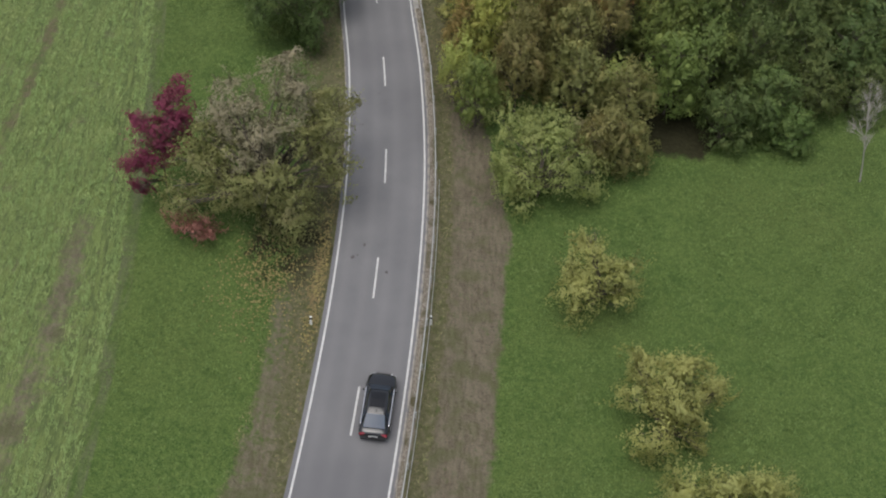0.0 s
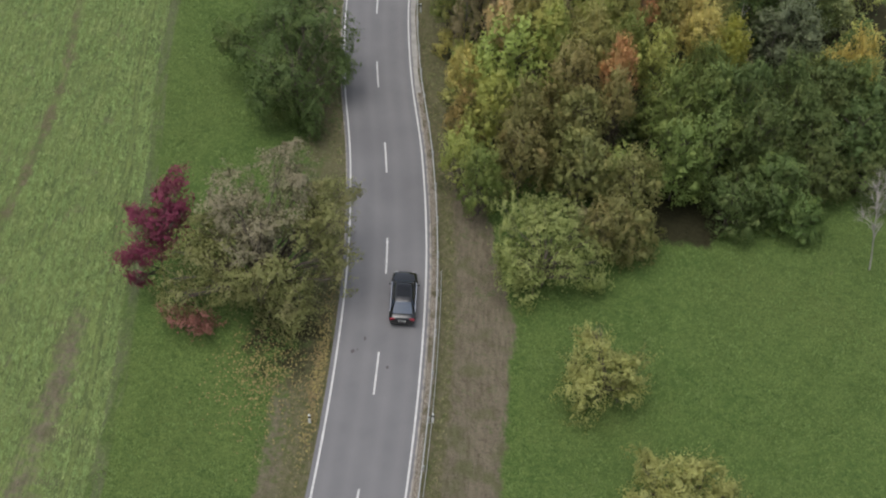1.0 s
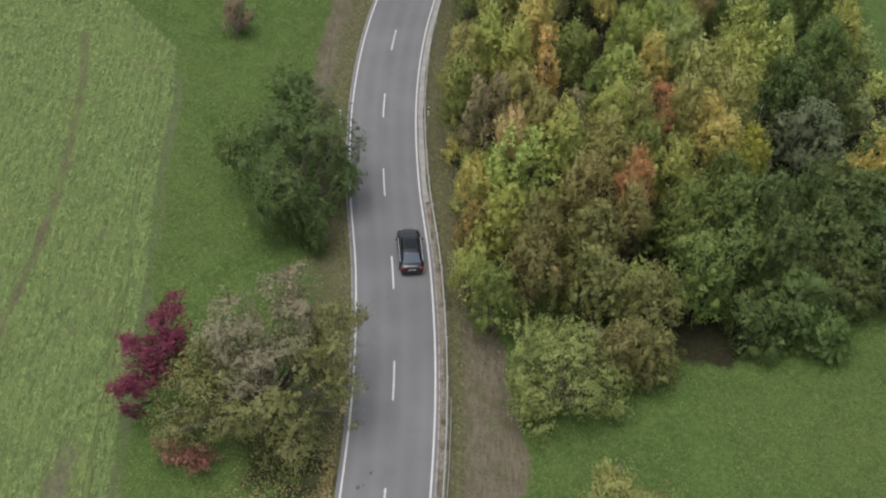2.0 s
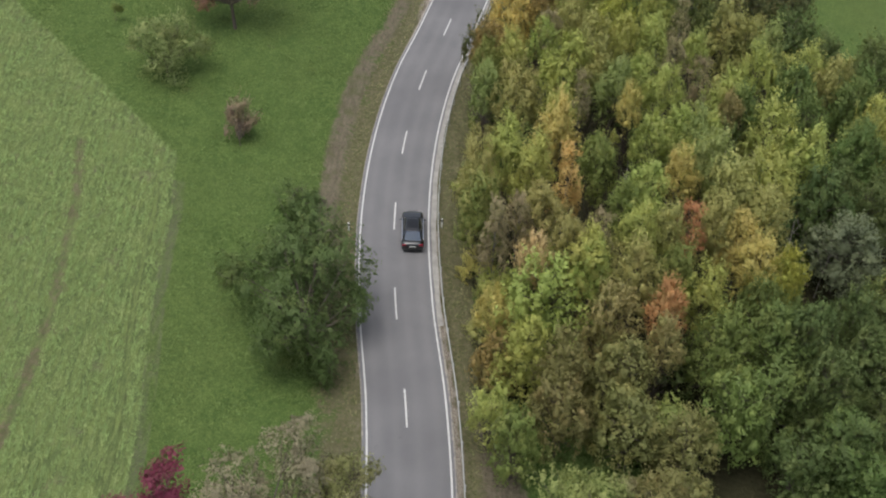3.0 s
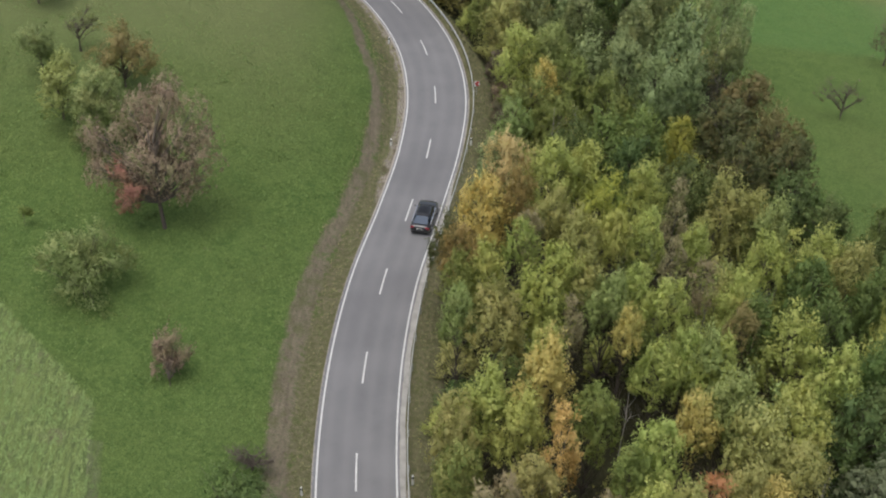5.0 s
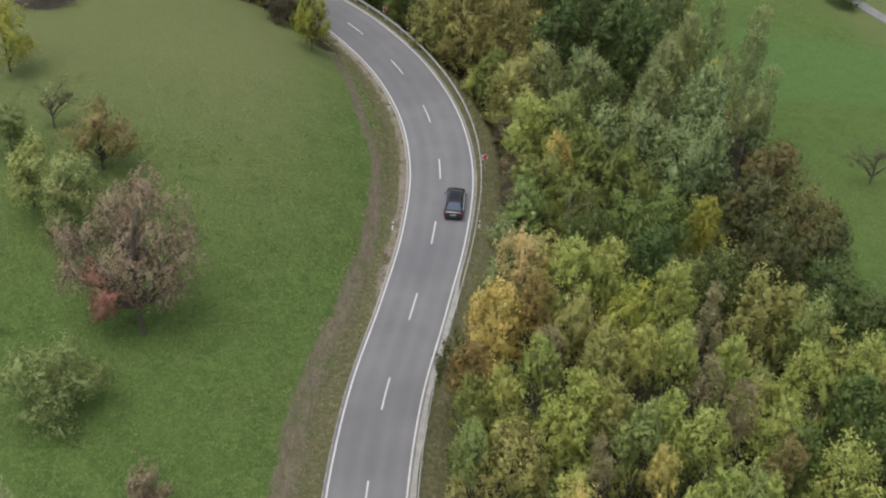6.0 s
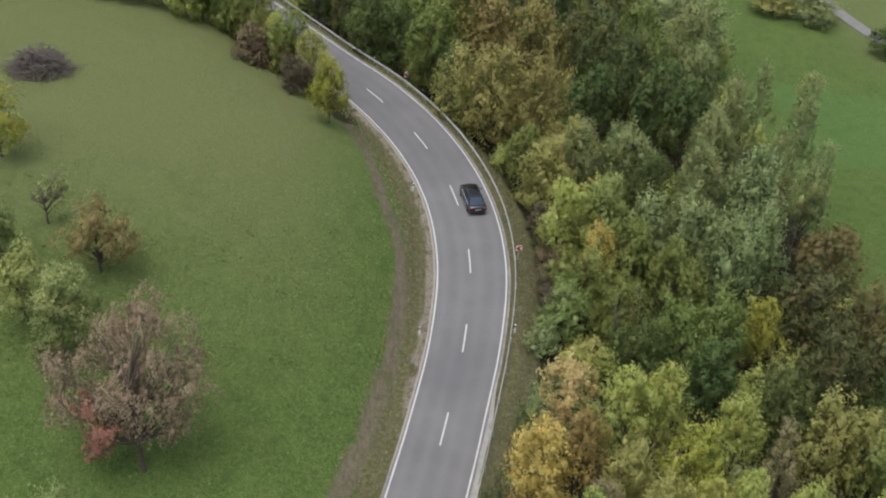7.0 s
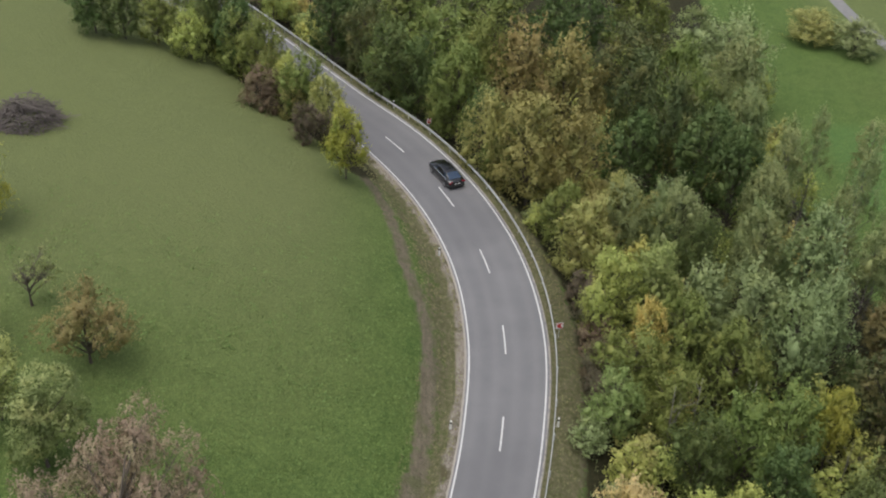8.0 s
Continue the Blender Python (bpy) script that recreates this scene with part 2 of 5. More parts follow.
    col = blend(t, maths(t, "MULTIPLY", bare, 0.5), col, (0.158, 0.150, 0.104))
    col = blend(t, maths(t, "MULTIPLY", attribute(t, "lush"), spread(t, fine, 0.3, 0.6)), col, (0.096, 0.205, 0.062))
    col = lay(col, "verge", verge)
    col = lay(col, "soil", soil)
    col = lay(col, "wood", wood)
    col = lay(col, "stone", stone, 1.2)
    t.links.new(col, p.inputs["Base Color"])
    relief(t, p, maths(t, "ADD", maths(t, "MULTIPLY", fine, 1.0), maths(t, "ADD", maths(t, "MULTIPLY", grain, 0.5), tuft)), 1.0, 0.2)
    return m


def asphalt_material():
    m, t, p = material("asphalt", 0.8)
    v = coords(t)
    lane, along = attribute(t, "lane"), attribute(t, "along")
    base = blend(t, spread(t, noise_of(t, v, 0.25, 4), 0.3, 0.7), (0.140, 0.139, 0.144), (0.178, 0.176, 0.180))
    base = blend(t, maths(t, "MULTIPLY", lane, 0.28), base, (0.225, 0.222, 0.222))
    seam = spread(t, noise_of(t, v, 0.045, 2), 0.52, 0.60)
    base = blend(t, maths(t, "MULTIPLY", seam, 0.5), base, (0.120, 0.118, 0.124))
    base = blend(t, maths(t, "MULTIPLY", spread(t, noise_of(t, v, 60, 2), 0.5, 0.8), 0.5), base, (0.085, 0.083, 0.085))
    base = blend(t, maths(t, "MULTIPLY", spread(t, noise_of(t, v, 0.9, 5, 0.7), 0.63, 0.75), 0.45), base, (0.09, 0.085, 0.085))
    edge = spread(t, maths(t, "ADD", along, maths(t, "MULTIPLY", noise_of(t, v, 1.5, 4), 0.8)), 0.98, 1.2)
    base = blend(t, maths(t, "MULTIPLY", edge, 0.7), base, (0.38, 0.34, 0.285))
    t.links.new(base, p.inputs["Base Color"])
    relief(t, p, noise_of(t, v, 90, 2), 0.3, 0.006)
    return m


# ---- mesh helpers ----
def mesh_object(name, verts, faces, mat, parent=None, label="", smooth_faces=False):
    me = bpy.data.meshes.new(name)
    me.from_pydata([tuple(map(float, p)) for p in verts], [], [tuple(map(int, q)) for q in faces])
    if smooth_faces:
        me.polygons.foreach_set("use_smooth", [True] * len(me.polygons))
    if mat:
        me.materials.append(mat)
    ob = new(name, me)
    if parent:
        ob.parent = parent
    if label:
        ob["label"] = label
    return ob


def part(name, bm, mat, parent, label="", smooth_faces=False):
    me = bpy.data.meshes.new(name)
    bm.to_mesh(me)
    bm.free()
    if smooth_faces:
        me.polygons.foreach_set("use_smooth", [True] * len(me.polygons))
    me.materials.append(mat)
    ob = new(name, me)
    ob.parent = parent
    if label:
        ob["label"] = label
    return ob


def shared(name, me, parent, m=None, mat=None):
    ob = new(name, me)
    ob.parent = parent
    if m is not None:
        ob.matrix_basis = m
    if mat:
        ob.material_slots[0].link = "OBJECT"
        ob.material_slots[0].material = mat
    return ob


def float_layer(me, name, values):
    me.attributes.new(name, "FLOAT", "POINT").data.foreach_set("value", np.asarray(values, np.float32))


def grid_faces(nx, ny):
    a = (np.arange(ny - 1)[:, None] * nx + np.arange(nx - 1)).ravel()
    return np.stack([a, a + 1, a + nx + 1, a + nx], 1)


def box(bm, size, at=(0, 0, 0), bevel=0.0, turn=None):
    m = Matrix.Translation(at) @ (turn or Matrix.Identity(4)) @ Matrix.Diagonal((*size, 1))
    made = bmesh.ops.create_cube(bm, size=1.0, matrix=m)
    if bevel:
        edges = list({e for w in made["verts"] for e in w.link_edges})
        bmesh.ops.bevel(bm, geom=edges, offset=bevel, segments=2, affect="EDGES", profile=0.5)


def tube(verts, faces, points, radii, sides=6):
    """Adds a tapered tube through the points to the lists."""
    start = len(verts)
    for i, (p, r) in enumerate(zip(points, radii)):
        d = Vector(points[min(i + 1, len(points) - 1)]) - Vector(points[max(i - 1, 0)])
        q = d.normalized().to_track_quat("Z", "Y") if d.length > 1e-6 else Euler((0, 0, 0)).to_quaternion()
        for k in range(sides):
            a = 2 * math.pi * k / sides
            verts.append(Vector(p) + q @ Vector((r * math.cos(a), r * math.sin(a), 0)))
    for i in range(len(points) - 1):
        for k in range(sides):
            a, b = start + i * sides + k, start + i * sides + (k + 1) % sides
            faces.append((a, b, b + sides, a + sides))
    faces.append(tuple(start + (len(points) - 1) * sides + k for k in range(sides)))


# ---- ground ----
def field_edge(s):
    return np.interp(s, [-40, -7, 8, 18, 30, 60, 67], [-16.5, -17.2, -18.5, -19.6, -20.4, -20.3, -21.3])


def field_weight(x, y):
    """1 inside the crop field, 0 outside."""
    s, u = road_coords(x, y)
    edge = field_edge(s)
    inside = smooth((edge - u) / 0.9 + 0.5)
    far = ((x + 24.6) * 0.72 + (y - 66.8) * 0.69)
    return inside * smooth(-far / 0.9 + 0.5) * (x < -12)


def soil_weight(x, y):
    s, u = road_coords(x, y)
    right = 0.85 * smooth((u - 4.7) / 1.4) * smooth((np.interp(s, [-40, 12, 20, 26, 34], [9.6, 9.7, 10.3, 9.2, 8.3]) - u) / 0.5 + 0.5) * smooth((41 - s) / 3)
    lo = np.interp(s, [-40, -5, 1, 10, 58, 82, 105, 115, 122, 132, 148, 170], [-7.6, -7.4, -6.9, -7.3, -7.1, -7.6, -6.7, -7.2, -7.5, -8.9, -7.8, -7.8])
    hi = np.interp(s, [-40, -5, 1, 10, 58, 82, 105, 115, 122, 132, 148, 170], [-4.0, -4.2, -5.2, -6.0, -5.4, -5.8, -5.6, -6.2, -6.9, -8.0, -7.0, -7.0])
    left = smooth((u - lo + 0.2) / 1.2 + 0.5) * smooth((hi - u + 0.3) / 1.5 + 0.5) * (0.75 + 0.25 * smooth((s - 50) / 6)) * (1 - smooth((s - 11) / 3) * smooth((56 - s) / 4))
    bare = 0.62 * np.exp(-((u + 22.6) / 1.5) ** 2) * smooth((24 - s) / 10) + 0.16 * np.exp(-((u + 20.6) / 0.5) ** 2) * smooth((60 - s) / 5)
    right = np.maximum(right, bare)
    low = 0.55 * smooth((u - 6.0) / 0.8) * smooth((8.6 - u) / 1.0) * smooth((s - 55) / 5)
    return np.maximum(np.maximum(right, low), left * (0.8 + 0.2 * smooth((s - 95) / 15)))


def rut_weight(x, y):
    """The tyre rut across the field."""
    return 0.66 * np.exp(-((x - np.interp(y, [20, 36, 45, 60, 75], [-31, -30.2, -30.3, -32.3, -36])) / 0.7) ** 2) * smooth((72 - y) / 6) * (y > 5)


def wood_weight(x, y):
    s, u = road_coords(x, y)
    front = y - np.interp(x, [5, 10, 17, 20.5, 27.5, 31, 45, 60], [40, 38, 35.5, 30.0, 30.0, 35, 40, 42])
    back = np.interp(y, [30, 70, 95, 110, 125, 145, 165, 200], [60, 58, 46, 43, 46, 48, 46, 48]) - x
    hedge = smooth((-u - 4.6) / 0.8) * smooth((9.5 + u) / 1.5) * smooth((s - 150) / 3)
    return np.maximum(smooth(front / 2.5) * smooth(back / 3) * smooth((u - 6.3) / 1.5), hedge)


def build_ground():
    def axis(lo, hi, step):
        inner = np.arange(lo, hi + step, step)
        ring = np.array([2, 5, 10, 20, 40, 80, 160, 320, 640, 1300, 2600])
        return np.r_[inner[0] - ring[::-1], inner, inner[-1] + ring]
    xs, ys = axis(-78, 92, 0.62), axis(-24, 214, 0.62)
    x, y = (a.ravel() for a in np.meshgrid(xs, ys))
    z = height(x, y)
    s, u = road_coords(x, y)
    rough = np.array([noise.noise((a * 0.35, b * 0.35, 0)) for a, b in zip(x, y)])
    z += np.where(np.abs(u) > 5, 0.10, 0.02) * rough - 0.09 * (np.abs(u) < 4.0)
    ob = mesh_object("ground", np.stack([x, y, z], 1), grid_faces(len(xs), len(ys)), ground_material(), smooth_faces=True)
    me = ob.data
    float_layer(me, "crop", field_weight(x, y))
    float_layer(me, "brim", np.where(s < 64, np.clip(u - field_edge(s), -6, 6), 6))
    float_layer(me, "soil", soil_weight(x, y))
    # The oval under the pear tree puts dark soil and its shade into colour
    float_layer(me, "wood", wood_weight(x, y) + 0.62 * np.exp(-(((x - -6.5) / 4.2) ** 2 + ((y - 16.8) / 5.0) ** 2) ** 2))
    float_layer(me, "verge", np.where(u > 0, smooth((7.0 - u) / 1.2), smooth((8.2 + u) / 2.2) * (0.75 + 0.25 * smooth((5.6 + u) / 0.6))) * 0.9 + 0.55 * smooth((u - 4) / 1) * smooth((8.6 - u) / 2) * (s > 38) + rut_weight(x, y))
    float_layer(me, "stone", 0.9 * smooth((u - 3.0) / 0.3) * smooth((4.3 - u) / 0.5) * (s < 60) + 0.35 * smooth((4.2 - np.abs(u)) / 0.4) + 0.95 * (u < 0) * smooth((4.55 + u) / 0.35) * smooth((s - 95) / 12))
    float_layer(me, "lush", 0.5 * smooth((x - 52) / 4) * smooth((y - 165 + 0.1 * (x - 58)) / 4) * smooth((195 - y + 0.2 * (70 - x)) / 5))
    float_layer(me, "dry", smooth((y - 92) / 44) * smooth((-x - 4) / 14) + 0.8 * smooth((x - 40) / 12) * smooth((150 - y) / 40) * smooth((36 - y) / 10) + 0.7 * smooth((x - 76 + (y - 180) * 0.2) / 10) * smooth((y - 120) / 20))
    tagged(ob, "rolling green meadow with bare soil strips beside the road", "ground", kind="structure")


def strip(name, s0, s1, left, right, z, mat, step=1.0, columns=2):
    """A sheet along the road between two offsets, which may be functions of the distance."""
    ss = np.linspace(s0, s1, max(2, int(round((s1 - s0) / step)) + 1))
    rows = []
    for s in ss:
        a, b = (v(s) if callable(v) else v for v in (left, right))
        for u in np.linspace(a, b, columns):
            x, y, _ = on_road(s, u)
            rows.append((x, y, z))
    return mesh_object(name, rows, grid_faces(columns, len(ss)), mat)


def build_road():
    ss = np.arange(-92, 240, 0.75)
    profile = np.r_[-3.52, -3.48, np.linspace(-3.4, 3.5, 29), 3.6, 3.65]
    verts, lane, edge = [], [], []
    for s in ss:
        wl, wr = widen(s)
        for i, u in enumerate(profile):
            w = u - wl * smooth(-u / 3.0) if u < 0 else u + wr * smooth(u / 3.0)
            x, y, _ = on_road(s, w)
            verts.append((x, y, -0.12 if i in (0, len(profile) - 1) else 0.02 * (1 - abs(u) / 3.7)))
            lane.append(max(math.exp(-((abs(u) - c) / 0.36) ** 2) for c in (0.85, 2.35)))
            edge.append(float(smooth((abs(u) - 3.2) / 0.25)) * (0.45 + 0.27 * float(smooth((s - 18) / 10)) + 0.33 * float(smooth((s - 88) / 12)) if u < 0 else 0.75))
    ob = mesh_object("road", verts, grid_faces(len(profile), len(ss)), asphalt_material(), smooth_faces=True)
    float_layer(ob.data, "lane", lane)
    float_layer(ob.data, "along", edge)
    tagged(ob, "two-lane grey asphalt country road winding between meadows", "road", kind="structure")
    for side, name in ((-1, "edge_line"), (1, "edge_line")):
        def inner(s, side=side):
            return (3.12 if side > 0 else -3.04) + (-widen(s)[0] if side < 0 else widen(s)[1])
        def outer(s, side=side):
            return inner(s, side) + side * 0.15
        lo, hi = (outer, inner) if side < 0 else (inner, outer)
        line = strip(name, -92, 240, lo, hi, 0.013, paint_white)
        tagged(line, "continuous white painted edge line on asphalt", "road marking", kind="structure")
    middle = new("centre_line")
    tagged(middle, "broken white painted centre line", "road marking", kind="structure")
    for k in range(-7, 20):
        dash = strip("dash", 12 * k, 12 * k + 4, -0.075, 0.075, 0.027, paint_white, 1.0)
        dash.parent = middle
    concrete = plain("gutter_concrete", (0.36, 0.345, 0.315), 0.9, vary=0.35, scale=1.2)
    gutter = strip("gutter", 47, 106, lambda q: 3.47 + 0.05 * math.sin(0.9 * q), lambda q: 3.92 + 0.05 * math.sin(0.7 * q + 1) - 0.3 * float(smooth((q - 98) / 8)), 0.006, concrete)
    tagged(gutter, "pale worn concrete strip between the asphalt and the guard rail", "gutter", kind="structure")
    tar = plain("tar", (0.095, 0.085, 0.086), 0.6)
    rnd = random.Random(4)
    for s, u, size in ((17.2, -1.15, 0.15), (15.9, -1.95, 0.17), (14.6, 0.75, 0.14), (16.1, -1.6, 0.08)):
        x, y, _ = on_road(s, u)
        rim = [(x + size * rnd.uniform(0.5, 1.1) * math.cos(a * 0.57), y + 1.4 * size * rnd.uniform(0.5, 1.1) * math.sin(a * 0.57), 0.026) for a in range(11)]
        mesh_object("tar_patch", rim, [tuple(range(11))], tar, ob)


build_ground()
build_road()


# ---- trees ----
def fast_mesh(name, verts, faces, mat, normals=None):
    me = bpy.data.meshes.new(name)
    n = faces.shape[1]
    me.vertices.add(len(verts))
    me.vertices.foreach_set("co", np.asarray(verts, np.float32).ravel())
    me.loops.add(faces.size)
    me.loops.foreach_set("vertex_index", np.asarray(faces, np.int32).ravel())
    me.polygons.add(len(faces))
    me.polygons.foreach_set("loop_start", np.arange(0, faces.size, n, dtype=np.int32))
    me.polygons.foreach_set("loop_total", np.full(len(faces), n, np.int32))
    me.update(calc_edges=True)
    me.materials.append(mat)
    if normals is not None:
        me.polygons.foreach_set("use_smooth", np.ones(len(faces), bool))
        me.normals_split_custom_set_from_vertices(normals.tolist())
    return me


def woody(name, rng, blobs, top, girth, mat, stems=1, forks=0, sides=6):
    """Trunk and limbs that run to the blobs, as one mesh."""
    verts, faces = [], []
    for k in range(stems):
        lean = rng.normal(size=2) * (0.05 if stems == 1 else 0.45)
        base = Vector((rng.normal() * 0.25, rng.normal() * 0.25, -0.3)) if stems > 1 else Vector((0, 0, -0.8))
        crown = Vector((lean[0] * top * 0.5, lean[1] * top * 0.5, top))
        pts = [base.lerp(crown, f) + Vector((*(rng.normal(size=2) * girth * 0.5), 0)) * (0 < f < 1) for f in (0, 0.08, 0.3, 0.6, 1)]
        tube(verts, faces, pts, [girth * f for f in (1.5, 1.05, 0.85, 0.6, 0.28)], sides + 2)
    for c, r in blobs:
        c = Vector(c)
        start = Vector((0, 0, max(top * 0.28, min(top * 0.9, c.z - (c.xy.length * 0.9 + 0.3)))))
        bend = start.lerp(c, 0.5) + Vector((0, 0, c.xy.length * 0.12)) + Vector(rng.normal(size=3)) * r * 0.15
        tube(verts, faces, [start, bend, c], [girth * 0.42, girth * 0.25, girth * 0.10], max(3, sides - 1))
        for _ in range(forks):
            d = Vector(rng.normal(size=3)).normalized()
            d.z = abs(d.z) * 0.8
            mid = c + d * r * 0.6 + Vector(rng.normal(size=3)) * r * 0.1
            end = c + d * r * 1.25 + Vector(rng.normal(size=3)) * r * 0.25
            tube(verts, faces, [bend.lerp(c, 0.6), mid, end], [girth * 0.12, girth * 0.07, girth * 0.03], 4)
    me = bpy.data.meshes.new(name)
    me.from_pydata(verts, [], faces)
    me.materials.append(mat)
    me.polygons.foreach_set("use_smooth", [True] * len(me.polygons))
    return me


def crown_lobes(rng, shape):
    """The crown's lobes (centre, radius, stretch upwards) on a tree ten metres high and four in radius."""
    lobes = []

    def shell(n, low, high, wide, taper, small, large, stretch):
        for k in range(n):
            a, z = 2.4 * k + rng.uniform(-0.5, 0.5), (k + rng.uniform(0.1, 0.9)) / n
            w = wide * taper(z) * rng.uniform(0.8, 1.06)
            lobes.append(((w * math.cos(a), w * math.sin(a), low + (high - low) * z), rng.uniform(small, large) * (1.1 - 0.3 * z), stretch * rng.uniform(0.85, 1.2)))
    if shape == "dome":
        shell(44, 1.6, 9.1, 3.0, lambda z: math.sqrt(max(0.03, 1 - abs(1.75 * z - 0.75) ** 2.4)), 0.45, 1.45, 1.1)
        lobes += [((0.3, 0, 8.6), 1.25, 1.1), ((0, 0, 6.6), 2.2, 1.2), ((0, 0, 4.0), 2.4, 1.2)]
    elif shape == "plume":
        shell(42, 2.0, 9.0, 3.0, lambda z: (1 - z) ** 0.45 + 0.05, 0.4, 1.1, 1.5)
        lobes += [((0, 0, 8.4), 0.85, 1.9), ((0, 0, 5.6), 1.7, 1.6), ((0, 0, 3.2), 2.2, 1.2)]
    elif shape == "shrub":
        shell(34, 0.7, 8.6, 3.0, lambda z: math.sqrt(max(0.05, 1 - (z * 0.95) ** 2)), 0.5, 1.5, 1.15)
        lobes += [((0, 0, 4.0), 2.4, 1.4)]
    elif shape == "under":
        shell(15, 2.2, 9.0, 2.8, lambda z: (1 - z) ** 0.45 + 0.05, 1.0, 1.4, 1.5)
        lobes += [((0, 0, 5.0), 2.0, 1.5)]
    else:
        shell(24, 2.0, 9.4, 2.6, lambda z: (1 - z) ** 0.5 * rng.uniform(0.5, 1) + 0.1, 0.5, 0.85, 1.5)
    return lobes


def lobed_crown(rng, lobes, leaves, size, solid=0.42, rise=0.8):
    """Leaves in bunches over the lobes, round a closed leafy core, with soft normals."""
    c, r, up = np.array([q[0] for q in lobes]), np.array([q[1] for q in lobes]), np.array([q[2] for q in lobes])
    share = r ** 2 * up
    twig = leaves // 12
    pick = rng.choice(len(c), twig, p=share / share.sum())
    d = rng.normal(size=(twig, 3)) + np.array([0, 0, 0.3])
    d /= np.linalg.norm(d, axis=1)[:, None]
    reach = 0.62 + 0.62 * rng.uniform(0, 1, twig) ** 1.3
    tall = np.stack([np.ones(twig), np.ones(twig), up[pick]], 1)
    centre = c[pick] + d * tall * (r[pick] * reach)[:, None]
    k = np.repeat(np.arange(twig), 12)
    n = len(k)
    growth = d * 0.6 + np.array([0, 0, rise])
    growth /= np.linalg.norm(growth, axis=1)[:, None]
    pos = centre[k] + rng.normal(size=(n, 3)) * size * 0.9 + growth[k] * (rng.normal(size=n) * size * 2.0)[:, None]
    sway = [(wave, rng.normal(size=(3, 3)), rng.uniform(0, 6, 3)) for wave in (1.1, 1.9, 3.1)]

    def swayed(q):
        for wave, way, phase in sway:
            q = q + 0.42 / wave * np.sin(q @ (way * wave / np.linalg.norm(way, axis=0)) + phase)
        return q
    pos = swayed(pos)
    face = d[k] * 0.9 + rng.normal(size=(n, 3)) * 0.55 + np.array([0, 0, 0.3])
    face /= np.linalg.norm(face, axis=1)[:, None]
    e = growth[k] + rng.normal(size=(n, 3)) * 0.7
    e -= face * (e * face).sum(1)[:, None]
    e /= np.linalg.norm(e, axis=1)[:, None] + 1e-6
    g = np.cross(face, e)
    w = (size * rng.uniform(0.6, 1.2, n))[:, None]
    tip, side, other = pos + e * w, pos - e * w * 0.7 + g * w * 0.6, pos - e * w * 0.7 - g * w * 0.6
    out = pos - np.array([0, 0, 4.5])
    out /= np.linalg.norm(out, axis=1)[:, None] + 1e-6
    soft = d[k] * 0.5 + out * 0.3 + face * 0.4
    soft /= np.linalg.norm(soft, axis=1)[:, None]
    turn = (np.cross(side - tip, other - tip) * soft).sum(1) < 0
    side[turn], other[turn] = other[turn].copy(), side[turn].copy()
    verts, normals = [np.stack([tip, side, other], 1).reshape(-1, 3)], [np.repeat(soft, 3, axis=0)]
    faces = [np.arange(3 * n).reshape(-1, 3)]
    if solid:
        bm = bmesh.new()
        bmesh.ops.create_icosphere(bm, subdivisions=1, radius=1.0)
        ball, tris = np.array([q.co[:] for q in bm.verts]), np.array([[q.index for q in t.verts] for t in bm.faces])
        bm.free()
        at = 3 * n
        for p, radius, s in zip(c, r, up):
            if radius < 0.95 * np.median(r):
                continue
            lump = ball * (radius * solid * (1 + rng.uniform(-0.3, 0.3, len(ball))))[:, None] * np.array([1, 1, s])
            verts.append(swayed(p + lump))
            normals.append(ball)
            faces.append(tris + at)
            at += len(ball)
    return np.concatenate(verts), np.concatenate(faces), np.concatenate(normals)


KINDS = {}
for shape, amount, size in (("dome", 7600, 0.165), ("plume", 7000, 0.165), ("shrub", 5200, 0.19), ("slim", 3200, 0.16), ("under", 2000, 0.25)):
    for k in range(2 if shape == "under" else 4):
        rng = np.random.default_rng(11 * k + len(shape))
        lobes = crown_lobes(rng, shape)
        v, f, nn = lobed_crown(rng, lobes, amount, size, 0 if shape == "slim" else 0.34)
        crown = fast_mesh("crown", v, f, LEAVES["green"], nn)
        wood = woody("trunk", rng, [(q[0], q[1]) for q in lobes], 7.5 if shape != "shrub" else 4.0, 0.17 if shape != "slim" else 0.10, bark if shape != "slim" else grey_bark, 3 if shape == "shrub" else 1, 2 if shape == "slim" else 0, 4)
        KINDS[shape, k] = crown, wood

TONE = {"green": "green", "dark": "dark green", "deep": "deep green", "moss": "yellowish green", "olive": "olive brown-green", "hornbeam": "brownish olive-green", "olivedark": "dark olive", "darkolive": "dark olive",
        "lime": "bright lime green", "lightgreen": "light green", "yellowgreen": "yellow-green", "yellow": "yellow", "gold": "golden", "orange": "orange",
        "peach": "pale peach-orange", "bronze": "bronze", "russet": "russet brown", "rust": "rusty red", "rustolive": "rusty olive", "brown": "grey-brown",
        "grey": "grey-green", "willow": "silvery green", "birch": "sparse pale green", "maple": "golden-brown", "thicket": "grey-brown", "thicketred": "reddish brown"}
FORM = {"dome": ("broadleaf_tree", "broad-crowned tree", "tree"), "plume": ("upright_tree", "upright young tree", "tree"),
        "shrub": ("shrub", "dense many-stemmed shrub", "shrub"), "slim": ("slender_tree", "slender tree with thin foliage", "tree"),
        "under": ("young_tree", "crowded young tree", "tree")}
STANDS = []
planted = random.Random(5)


